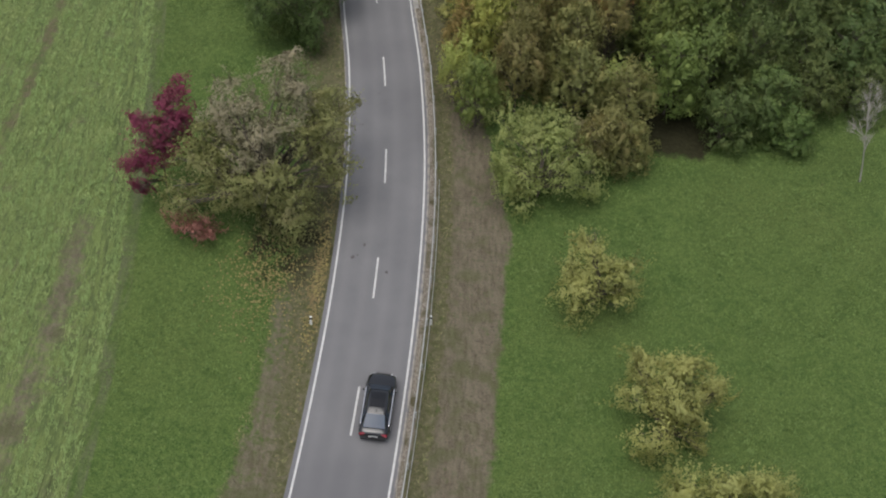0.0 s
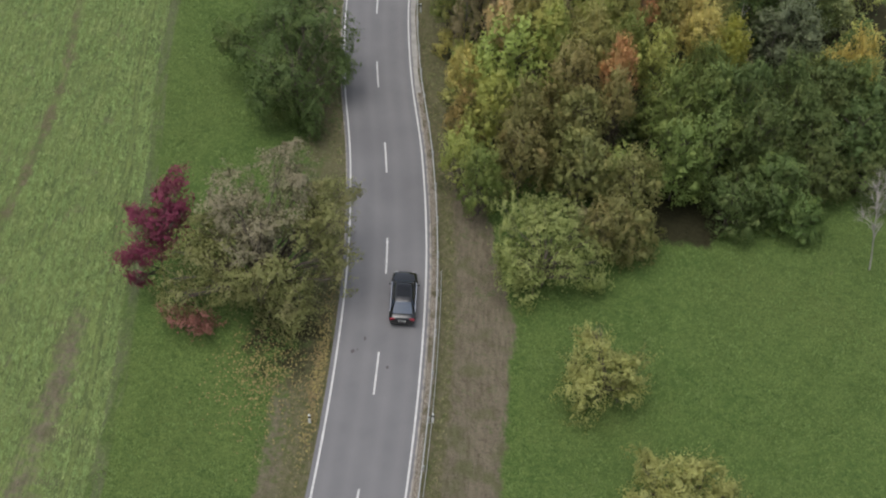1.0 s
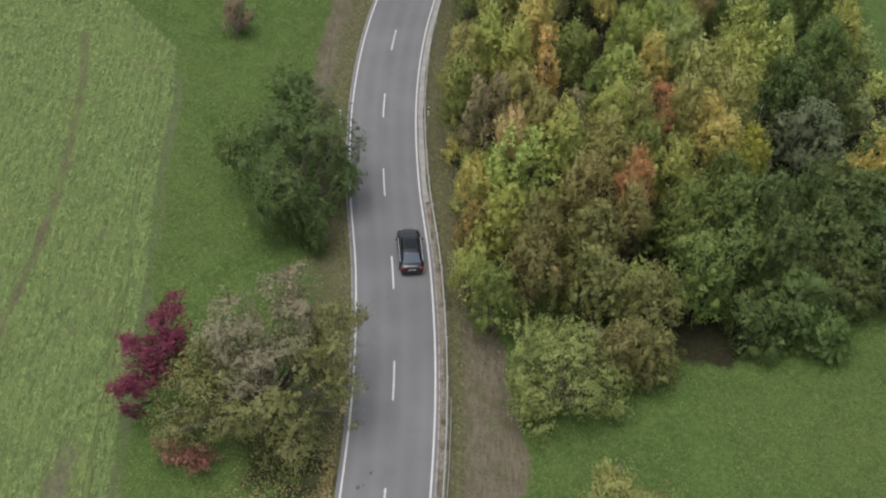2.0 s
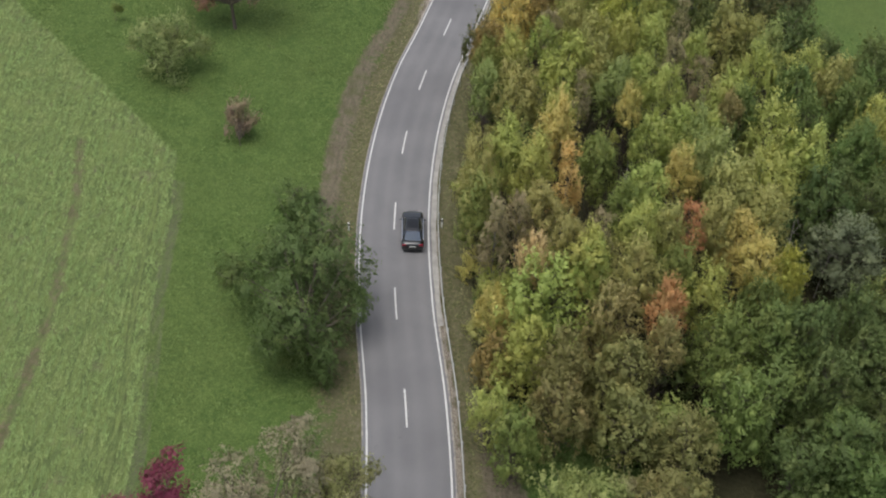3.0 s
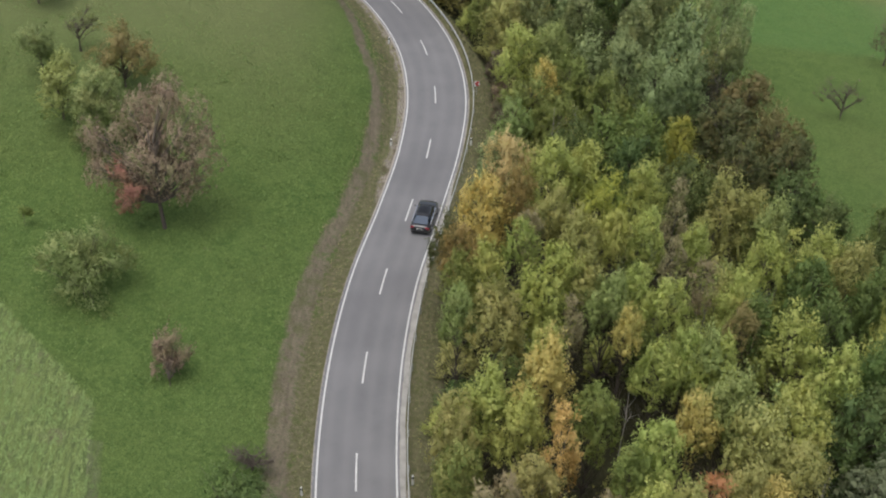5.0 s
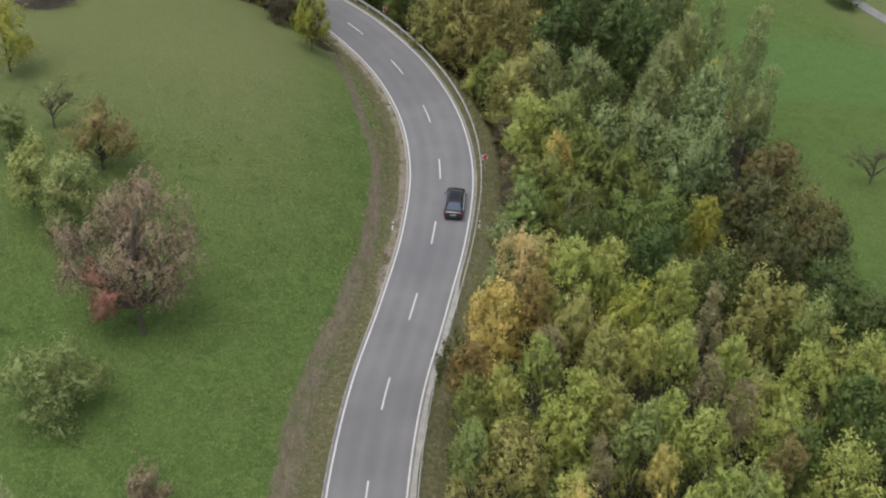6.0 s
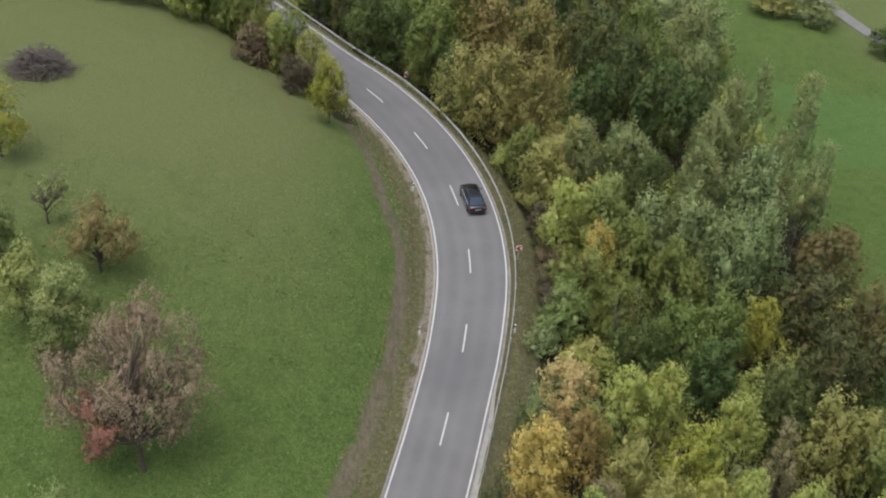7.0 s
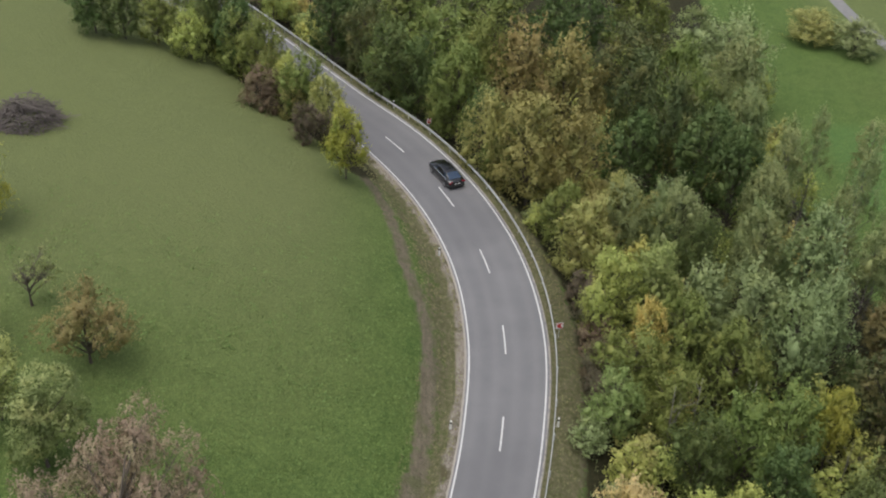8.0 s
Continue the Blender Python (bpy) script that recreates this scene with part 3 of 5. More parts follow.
def grown(x, y, tall, radius, tone, shape):
    """A tree or shrub of the wood or the hedge."""
    name, form, category = FORM[shape]
    where = "in the roadside hedge" if x < -8 else "at the wood's edge" if x < 12 else "in the autumn wood"
    STANDS.append((x, y, radius))
    root = new(name)
    k = planted.randrange(2 if shape == "under" else 4)
    crown, wood = KINDS[shape, k]
    deep = min(tall / 10, 1.3 * radius / 4)
    root.matrix_basis = pose(x, y, ground_z(x, y) - 0.05, 0, 0, planted.uniform(0, 360))
    shared("trunk", wood, root, Matrix.Diagonal((radius / 4, radius / 4, tall / 10, 1)))
    shared("crown", crown, root, Matrix.Translation((0, 0, tall - 10 * deep)) @ Matrix.Diagonal((radius / 4, radius / 4, deep, 1)), LEAVES[tone])
    tagged(root, f"{TONE[tone]} {form} {where}", category, group="trees of the wood" if x > -8 else "plants of the hedge")


grown(44.1, 81.4, 12.7, 3.3, 'deep', 'plume')
grown(47.5, 88.8, 12.6, 3.3, 'dark', 'dome')
grown(41.7, 71.5, 11.9, 3.2, 'deep', 'dome')
grown(37.7, 65.1, 11.1, 2.9, 'dark', 'dome')
grown(42.2, 85.1, 12.6, 3.0, 'olive', 'plume')
grown(11.7, 49.4, 13.3, 2.0, 'olive', 'plume')
grown(13.7, 46.7, 13.1, 1.8, 'moss', 'plume')
grown(16.5, 54.6, 13.9, 1.8, 'green', 'plume')
grown(43.5, 80.3, 12.4, 3.0, 'deep', 'plume')
grown(49.7, 95.9, 10.2, 3.2, 'deep', 'dome')
grown(44.5, 76.7, 12.5, 3.0, 'moss', 'plume')
grown(15.1, 74.7, 15.8, 2.1, 'olive', 'plume')
grown(19.4, 74.8, 15.3, 2.1, 'moss', 'plume')
grown(10.4, 80.4, 14.2, 2.0, 'moss', 'plume')
grown(11.4, 65.8, 15.0, 1.9, 'moss', 'plume')
grown(23.4, 68.9, 13.7, 2.2, 'moss', 'plume')
grown(30.0, 73.8, 13.6, 2.4, 'deep', 'plume')
grown(20.5, 33.8, 7.8, 3.0, 'hornbeam', 'plume')
grown(18.3, 28.6, 7.1, 2.8, 'hornbeam', 'plume')
grown(20.3, 29.7, 5.6, 2.6, 'hornbeam', 'shrub')
grown(37.1, 42.4, 7.5, 3.6, 'dark', 'dome')
grown(41.9, 43.6, 7.8, 3.6, 'dark', 'dome')
grown(40.1, 47.7, 9.0, 3.5, 'dark', 'dome')
grown(43.1, 52.4, 10.0, 2.6, 'yellow', 'dome')
grown(37.6, 38.8, 6.0, 2.8, 'dark', 'dome')
grown(42.5, 40.5, 5.4, 3.2, 'dark', 'shrub')
grown(35.5, 34.1, 4.5, 2.6, 'deep', 'shrub')
grown(33.0, 36.1, 6.7, 3.0, 'deep', 'dome')
grown(42.6, 48.5, 8.9, 3.0, 'deep', 'dome')
grown(38.7, 47.8, 9.1, 3.7, 'dark', 'dome')
grown(44.1, 47.1, 8.2, 3.7, 'dark', 'dome')
grown(9.7, 44.7, 12.0, 4.6, 'lime', 'dome')
grown(8.6, 40.5, 9.3, 2.9, 'lime', 'plume')
grown(6.0, 43.9, 9.0, 1.9, 'gold', 'plume')
grown(8.8, 46.8, 12.5, 1.7, 'peach', 'dome')
grown(6.5, 41.5, 6.9, 2.2, 'bronze', 'shrub')
grown(5.9, 34.4, 8.0, 2.0, 'moss', 'shrub')
grown(7.7, 32.0, 8.3, 2.2, 'green', 'shrub')
grown(11.0, 34.7, 9.5, 2.9, 'hornbeam', 'plume')
grown(11.3, 38.6, 9.9, 2.6, 'hornbeam', 'plume')
grown(13.3, 47.0, 13.8, 2.4, 'moss', 'plume')
grown(16.8, 46.6, 13.7, 2.4, 'olive', 'dome')
grown(15.0, 42.9, 11.7, 2.9, 'russet', 'dome')
grown(15.9, 38.6, 10.4, 3.4, 'hornbeam', 'plume')
grown(16.1, 34.3, 8.9, 3.5, 'hornbeam', 'plume')
grown(19.2, 42.9, 12.7, 1.9, 'rust', 'plume')
grown(18.9, 40.3, 11.3, 1.9, 'russet', 'plume')
grown(20.5, 47.5, 12.9, 2.1, 'green', 'dome')
grown(22.8, 46.4, 12.2, 2.3, 'moss', 'dome')
grown(24.0, 42.0, 11.1, 2.9, 'green', 'dome')
grown(24.6, 37.0, 9.4, 3.3, 'green', 'dome')
grown(28.4, 43.9, 10.2, 3.5, 'deep', 'dome')
grown(27.6, 46.8, 11.2, 2.2, 'deep', 'dome')
grown(27.9, 39.2, 8.5, 3.5, 'deep', 'dome')
grown(31.7, 39.4, 10.3, 3.0, 'dark', 'dome')
grown(33.1, 35.8, 6.7, 3.0, 'dark', 'dome')
grown(29.3, 34.0, 6.6, 2.9, 'dark', 'shrub')
grown(35.9, 47.5, 10.2, 2.7, 'dark', 'dome')
grown(36.1, 44.2, 8.9, 2.6, 'dark', 'dome')
grown(27.8, 50.2, 12.9, 2.6, 'gold', 'plume')
grown(26.5, 52.8, 13.1, 2.4, 'gold', 'plume')
grown(30.0, 49.5, 12.4, 2.2, 'yellowgreen', 'plume')
grown(38.2, 59.0, 8.9, 4.1, 'grey', 'dome')
grown(36.6, 63.7, 11.3, 3.9, 'dark', 'dome')
grown(41.8, 65.8, 9.3, 3.4, 'dark', 'dome')
grown(30.9, 43.3, 11.5, 2.5, 'dark', 'dome')
grown(21.9, 52.1, 14.5, 2.3, 'rust', 'slim')
grown(19.9, 51.1, 14.1, 2.0, 'olive', 'plume')
grown(5.8, 50.6, 12.3, 2.8, 'brown', 'slim')
grown(7.6, 51.6, 12.6, 2.1, 'brown', 'slim')
grown(9.5, 53.0, 12.8, 2.3, 'olive', 'dome')
grown(14.3, 50.1, 13.8, 1.9, 'brown', 'slim')
grown(17.6, 50.9, 14.4, 2.3, 'moss', 'plume')
grown(24.5, 53.3, 14.0, 2.4, 'olive', 'plume')
grown(11.8, 56.1, 14.9, 2.7, 'orange', 'slim')
grown(11.1, 62.9, 15.7, 2.7, 'gold', 'plume')
grown(14.4, 59.5, 15.1, 2.4, 'green', 'plume')
grown(4.5, 59.2, 12.0, 2.3, 'olive', 'shrub')
grown(4.8, 54.7, 11.8, 2.2, 'green', 'shrub')
grown(6.7, 60.8, 13.9, 2.7, 'moss', 'plume')
grown(4.6, 55.3, 11.4, 2.1, 'olive', 'shrub')
grown(9.1, 58.3, 14.1, 2.4, 'moss', 'plume')
grown(18.7, 56.5, 14.9, 2.9, 'moss', 'plume')
grown(22.0, 59.8, 14.5, 2.1, 'gold', 'plume')
grown(24.9, 60.8, 15.9, 2.8, 'lightgreen', 'plume')
grown(26.2, 57.6, 15.2, 3.5, 'olive', 'plume')
grown(24.8, 68.1, 13.8, 2.5, 'lightgreen', 'plume')
grown(30.1, 61.0, 15.3, 3.1, 'moss', 'plume')
grown(28.9, 56.0, 13.6, 2.7, 'olive', 'dome')
grown(35.7, 68.4, 13.4, 3.1, 'moss', 'plume')
grown(40.8, 70.2, 12.2, 3.2, 'deep', 'plume')
grown(12.4, 74.2, 15.7, 3.3, 'lime', 'dome')
grown(7.0, 75.8, 14.0, 2.1, 'moss', 'plume')
grown(7.5, 69.4, 15.2, 2.9, 'olive', 'plume')
grown(4.7, 70.5, 13.6, 1.9, 'lightgreen', 'plume')
grown(4.8, 75.2, 13.2, 2.0, 'green', 'plume')
grown(7.1, 86.3, 13.2, 3.0, 'orange', 'dome')
grown(4.8, 80.0, 12.2, 1.9, 'bronze', 'dome')
grown(3.9, 82.0, 11.7, 2.0, 'olivedark', 'shrub')
grown(9.5, 92.4, 15.3, 2.8, 'peach', 'plume')
grown(9.0, 93.3, 12.5, 2.8, 'willow', 'dome')
grown(14.1, 91.2, 15.8, 2.8, 'moss', 'dome')
grown(16.9, 92.9, 16.0, 2.8, 'moss', 'plume')
grown(18.3, 85.6, 17.1, 2.9, 'yellowgreen', 'plume')
grown(13.5, 84.6, 15.3, 2.3, 'olive', 'plume')
grown(15.4, 81.2, 15.7, 2.3, 'olive', 'plume')
grown(18.5, 81.5, 15.9, 2.1, 'moss', 'plume')
grown(22.7, 90.6, 15.7, 2.5, 'moss', 'plume')
grown(21.7, 82.5, 16.0, 2.3, 'moss', 'plume')
grown(10.9, 80.8, 14.7, 2.2, 'brown', 'slim')
grown(10.4, 87.1, 14.7, 2.1, 'bronze', 'plume')
grown(17.1, 72.9, 15.5, 2.4, 'lightgreen', 'plume')
grown(21.8, 72.9, 15.6, 2.4, 'moss', 'plume')
grown(18.1, 69.0, 14.8, 1.5, 'gold', 'plume')
grown(13.5, 68.4, 15.3, 1.9, 'brown', 'slim')
grown(25.3, 87.6, 15.5, 2.8, 'brown', 'slim')
grown(32.3, 95.3, 12.8, 3.5, 'olive', 'plume')
grown(35.7, 95.5, 11.0, 2.6, 'olive', 'dome')
grown(26.5, 83.5, 13.9, 1.9, 'moss', 'plume')
grown(23.6, 79.4, 15.0, 2.0, 'brown', 'slim')
grown(26.2, 77.9, 14.5, 2.3, 'brown', 'slim')
grown(33.7, 84.7, 12.7, 3.2, 'lime', 'plume')
grown(29.1, 76.3, 13.8, 2.3, 'moss', 'plume')
grown(37.4, 82.1, 12.5, 3.1, 'deep', 'plume')
grown(36.8, 93.1, 11.7, 3.0, 'lightgreen', 'plume')
grown(39.8, 87.2, 12.6, 2.6, 'moss', 'plume')
grown(28.5, 72.5, 13.8, 1.6, 'russet', 'plume')
grown(32.7, 72.1, 14.1, 3.3, 'moss', 'plume')
grown(25.5, 68.0, 13.8, 2.8, 'lime', 'plume')
grown(20.5, 66.7, 13.8, 2.3, 'moss', 'plume')
grown(37.4, 76.3, 12.3, 2.7, 'deep', 'plume')
grown(28.3, 98.0, 13.1, 3.0, 'dark', 'dome')
grown(42.1, 103.7, 9.5, 3.9, 'dark', 'dome')
grown(45.5, 100.7, 8.1, 3.3, 'dark', 'dome')
grown(11.8, 111.5, 7.6, 2.7, 'lightgreen', 'dome')
grown(14.0, 116.2, 8.9, 3.7, 'green', 'dome')
grown(16.9, 111.6, 9.8, 3.3, 'green', 'dome')
grown(19.1, 121.2, 10.7, 3.5, 'green', 'dome')
grown(21.5, 106.9, 12.1, 3.7, 'green', 'dome')
grown(25.7, 109.2, 12.3, 3.6, 'green', 'dome')
grown(17.7, 104.8, 11.2, 2.6, 'dark', 'dome')
grown(23.5, 101.8, 12.1, 2.8, 'dark', 'dome')
grown(23.1, 117.5, 11.5, 3.4, 'green', 'dome')
grown(15.9, 121.1, 9.4, 2.1, 'orange', 'plume')
grown(21.3, 123.9, 13.0, 3.7, 'willow', 'plume')
grown(25.5, 123.3, 15.7, 4.1, 'willow', 'plume')
grown(34.3, 134.4, 16.9, 5.0, 'willow', 'plume')
grown(29.2, 120.9, 15.1, 4.2, 'willow', 'plume')
grown(34.1, 126.1, 13.1, 3.7, 'willow', 'plume')
grown(31.1, 112.5, 10.9, 2.5, 'yellowgreen', 'plume')
grown(37.4, 117.3, 11.5, 4.6, 'olivedark', 'dome')
grown(43.7, 130.2, 9.2, 4.1, 'rustolive', 'dome')
grown(43.2, 115.4, 11.9, 4.1, 'rustolive', 'dome')
grown(36.4, 106.5, 11.9, 3.6, 'olivedark', 'dome')
grown(43.3, 109.2, 11.1, 3.3, 'olivedark', 'dome')
grown(12.9, 125.1, 10.3, 3.5, 'moss', 'dome')
grown(16.8, 125.8, 12.0, 3.0, 'lightgreen', 'dome')
grown(21.9, 140.3, 13.8, 3.6, 'willow', 'plume')
grown(16.0, 139.0, 12.3, 3.0, 'willow', 'plume')
grown(11.5, 134.5, 9.5, 3.4, 'olive', 'dome')
grown(28.6, 134.1, 15.6, 3.2, 'birch', 'plume')
grown(31.9, 143.7, 16.6, 3.3, 'birch', 'plume')
grown(11.4, 126.6, 4.2, 2.1, 'thicket', 'shrub')
grown(11.7, 122.2, 4.2, 2.1, 'thicketred', 'shrub')
grown(11.6, 116.2, 4.2, 2.1, 'thicket', 'shrub')
grown(11.7, 118.8, 4.2, 2.1, 'thicket', 'shrub')
grown(36.1, 152.2, 17.2, 3.0, 'birch', 'slim')
grown(43.4, 147.3, 17.8, 3.4, 'birch', 'slim')
grown(43.9, 139.5, 15.8, 2.9, 'birch', 'slim')
grown(39.0, 140.5, 16.3, 2.9, 'birch', 'slim')
grown(6.2, 164.1, 19.0, 5.5, 'maple', 'dome')
grown(12.2, 165.6, 19.0, 5.6, 'maple', 'dome')
grown(6.7, 147.9, 13.8, 5.0, 'maple', 'dome')
grown(11.3, 146.0, 15.2, 4.1, 'maple', 'dome')
grown(1.8, 164.2, 18.2, 3.8, 'green', 'dome')
grown(2.5, 151.5, 10.9, 3.4, 'olive', 'dome')
grown(-0.8, 160.1, 13.4, 3.5, 'green', 'dome')
grown(21.4, 167.7, 19.0, 4.5, 'darkolive', 'dome')
grown(28.2, 174.1, 19.0, 5.0, 'green', 'dome')
grown(19.8, 158.2, 13.4, 4.3, 'dark', 'dome')
grown(27.7, 154.7, 17.2, 4.0, 'dark', 'dome')
grown(24.8, 160.4, 19.0, 4.3, 'darkolive', 'dome')
grown(36.4, 179.8, 19.0, 4.7, 'birch', 'dome')
grown(33.4, 162.4, 19.0, 3.7, 'birch', 'plume')
grown(9.6, 138.1, 8.8, 2.5, 'green', 'dome')
grown(12.1, 135.9, 10.1, 2.8, 'olive', 'dome')
grown(15.4, 140.1, 11.8, 2.6, 'olive', 'dome')
grown(20.1, 140.5, 12.4, 2.3, 'willow', 'plume')
grown(30.4, 151.6, 16.5, 3.6, 'dark', 'dome')
grown(32.1, 145.2, 16.0, 2.8, 'birch', 'plume')
grown(28.8, 135.4, 15.2, 2.6, 'birch', 'plume')
grown(45.6, 153.5, 18.9, 3.4, 'birch', 'slim')
grown(41.5, 136.0, 14.4, 3.1, 'birch', 'plume')
grown(11.1, 129.0, 4.2, 2.1, 'thicket', 'shrub')
grown(11.5, 119.0, 4.2, 1.9, 'thicketred', 'shrub')
grown(11.1, 113.5, 4.2, 1.8, 'thicket', 'shrub')
grown(17.5, 127.3, 11.8, 2.4, 'lightgreen', 'dome')
grown(36.8, 153.9, 17.6, 3.3, 'birch', 'slim')
grown(40.4, 155.8, 18.5, 3.0, 'birch', 'slim')
grown(23.3, 134.5, 12.9, 2.7, 'dark', 'dome')
grown(-3.1, 190.5, 13.0, 6.3, 'green', 'dome')
grown(-9.1, 169.2, 11.0, 4.1, 'dark', 'dome')
grown(24.8, 190.8, 15.0, 6.2, 'darkolive', 'dome')
grown(40.4, 198.7, 15.0, 7.6, 'willow', 'dome')
grown(28.5, 178.0, 12.0, 5.0, 'dark', 'dome')
grown(36.4, 204.7, 15.0, 5.8, 'birch', 'slim')
grown(5.2, 208.0, 14.0, 6.7, 'green', 'dome')
grown(-13.6, 187.0, 12.0, 4.2, 'dark', 'dome')
grown(-7.7, 201.9, 14.0, 5.6, 'green', 'dome')
grown(17.2, 205.7, 16.0, 6.7, 'dark', 'dome')
grown(29.3, 215.6, 15.0, 6.1, 'green', 'dome')
grown(-12.8, 143.3, 9.0, 2.5, 'yellowgreen', 'plume')
grown(-17.2, 150.1, 5.6, 2.1, 'thicket', 'shrub')
grown(-19.5, 156.9, 5.8, 2.2, 'olive', 'shrub')
grown(-22.7, 157.7, 5.6, 2.9, 'thicketred', 'shrub')
grown(-28.6, 170.8, 7.0, 2.8, 'yellowgreen', 'plume')
grown(-27.0, 168.3, 9.0, 3.5, 'green', 'dome')
grown(-29.3, 170.7, 6.5, 1.4, 'orange', 'slim')
grown(-32.8, 167.5, 6.5, 2.7, 'moss', 'dome')
grown(-37.0, 169.2, 6.5, 2.6, 'green', 'dome')
grown(-40.7, 168.4, 7.0, 2.6, 'dark', 'dome')
grown(-23.2, 163.9, 7.0, 2.4, 'olive', 'plume')
grown(-44.2, 168.5, 8.0, 3.0, 'dark', 'dome')
grown(-34.7, 178.2, 10.0, 3.7, 'green', 'dome')
grown(-30.8, 173.0, 12.0, 3.7, 'dark', 'dome')
grown(62.6, 228.1, 6.0, 5.1, 'olive', 'dome')
grown(69.3, 223.9, 6.0, 5.1, 'willow', 'dome')
grown(78.1, 209.6, 6.0, 3.5, 'dark', 'dome')


def beside(s, u, tall, radius, tone, shape):
    x, y, _ = on_road(s, u)
    grown(float(x), float(y), tall, radius, tone, shape)


beside(149, 8.6, 8, 2.9, "green", "dome")
beside(154, 9.5, 10, 3.2, "dark", "dome")
beside(160, 8.8, 9, 3.0, "green", "dome")
beside(166, 9.4, 11, 3.4, "dark", "dome")
beside(172, 8.8, 10, 3.2, "green", "dome")
beside(178, 9.6, 12, 3.6, "darkolive", "dome")
beside(185, 9.0, 12, 3.6, "dark", "dome")
beside(158, -7.0, 6.0, 2.1, "thicket", "shrub")
beside(162, -6.6, 8.5, 2.6, "olive", "plume")
beside(166, -7.0, 9.5, 3.0, "green", "dome")
beside(170, -6.4, 8.0, 2.4, "moss", "plume")
beside(175, -6.8, 10.0, 3.1, "green", "dome")
beside(181, -6.8, 10.0, 3.1, "dark", "dome")
beside(187, -7.0, 9.0, 3.1, "green", "dome")


for k, tone in enumerate(["olive", "moss", "gold", "olive", "green", "moss", "dark", "olive", "green", "dark", "moss", "green", "olive", "dark"]):
    beside(46 + 4.1 * k, 8.2 + 0.6 * math.sin(2.3 * k), 4.2 + 1.1 * math.sin(1.7 * k), 2.1 + 0.3 * math.cos(k), tone, "shrub")


def fill_wood():
    """Crowded young trees between the larger ones."""
    rnd = random.Random(21)
    made = 0
    for _ in range(9000):
        x, y = rnd.uniform(-45, 54), rnd.uniform(32, 210)
        s, u = (float(a[0]) for a in road_coords([x], [y]))
        if float(wood_weight(np.array([x]), np.array([y]))[0]) < 0.7 or u < 6.8:
            continue
        near = min((math.hypot(x - a, y - b) / (r + 1.2) for a, b, r in STANDS), default=9)
        if near < 0.62:
            continue
        edge = u < 9
        tall = rnd.uniform(2.4, 3.8) if edge else rnd.uniform(4.0, 7.5)
        mixed = [1, 7, 2, 5, 1, 1, 0.5, 0.5] if x > 17 and y < 62 else [10, 3, 6, 0.6, 2, 1, 1.2, 6]
        tone = rnd.choices(["moss", "green", "olive", "dark", "willow", "brown", "gold", "lightgreen"], mixed)[0]
        grown(x, y, tall, rnd.uniform(2.0, 2.9) * (0.8 if edge else 1.1), tone, "under")
        made += 1
        if made > 190:
            break


fill_wood()


def bare_stems():
    """Thin leafless young trees that stand between the leafy ones."""
    rng = np.random.default_rng(77)
    meshes = []
    for k in range(3):
        blobs = [((rng.normal() * 0.7, rng.normal() * 0.7, rng.uniform(3.5, 8.0)), 0.8) for _ in range(7)]
        meshes.append(woody("stem", rng, blobs, 8.2, 0.075, pale_bark if k == 0 else grey_bark, 1, 3, 4))
    rnd = random.Random(9)
    made = 0
    while made < 44:
        x, y = (rnd.uniform(11, 40), rnd.uniform(55, 112)) if made < 30 else (rnd.uniform(22, 46), rnd.uniform(112, 168))
        near = min(math.hypot(x - a, y - b) / r for a, b, r in STANDS)
        if near < 0.45 or float(road_coords([x], [y])[1][0]) < 8:
            continue
        root = new("bare_sapling")
        k = rnd.uniform(0.8, 1.15)
        root.matrix_basis = pose(x, y, ground_z(x, y), 0, 0, rnd.uniform(0, 360)) @ Matrix.Diagonal((k, k, k, 1))
        shared("stem", meshes[made % 3], root)
        tagged(root, "leafless grey sapling between the leafy trees of the wood", "tree", group="bare saplings")
        made += 1


bare_stems()


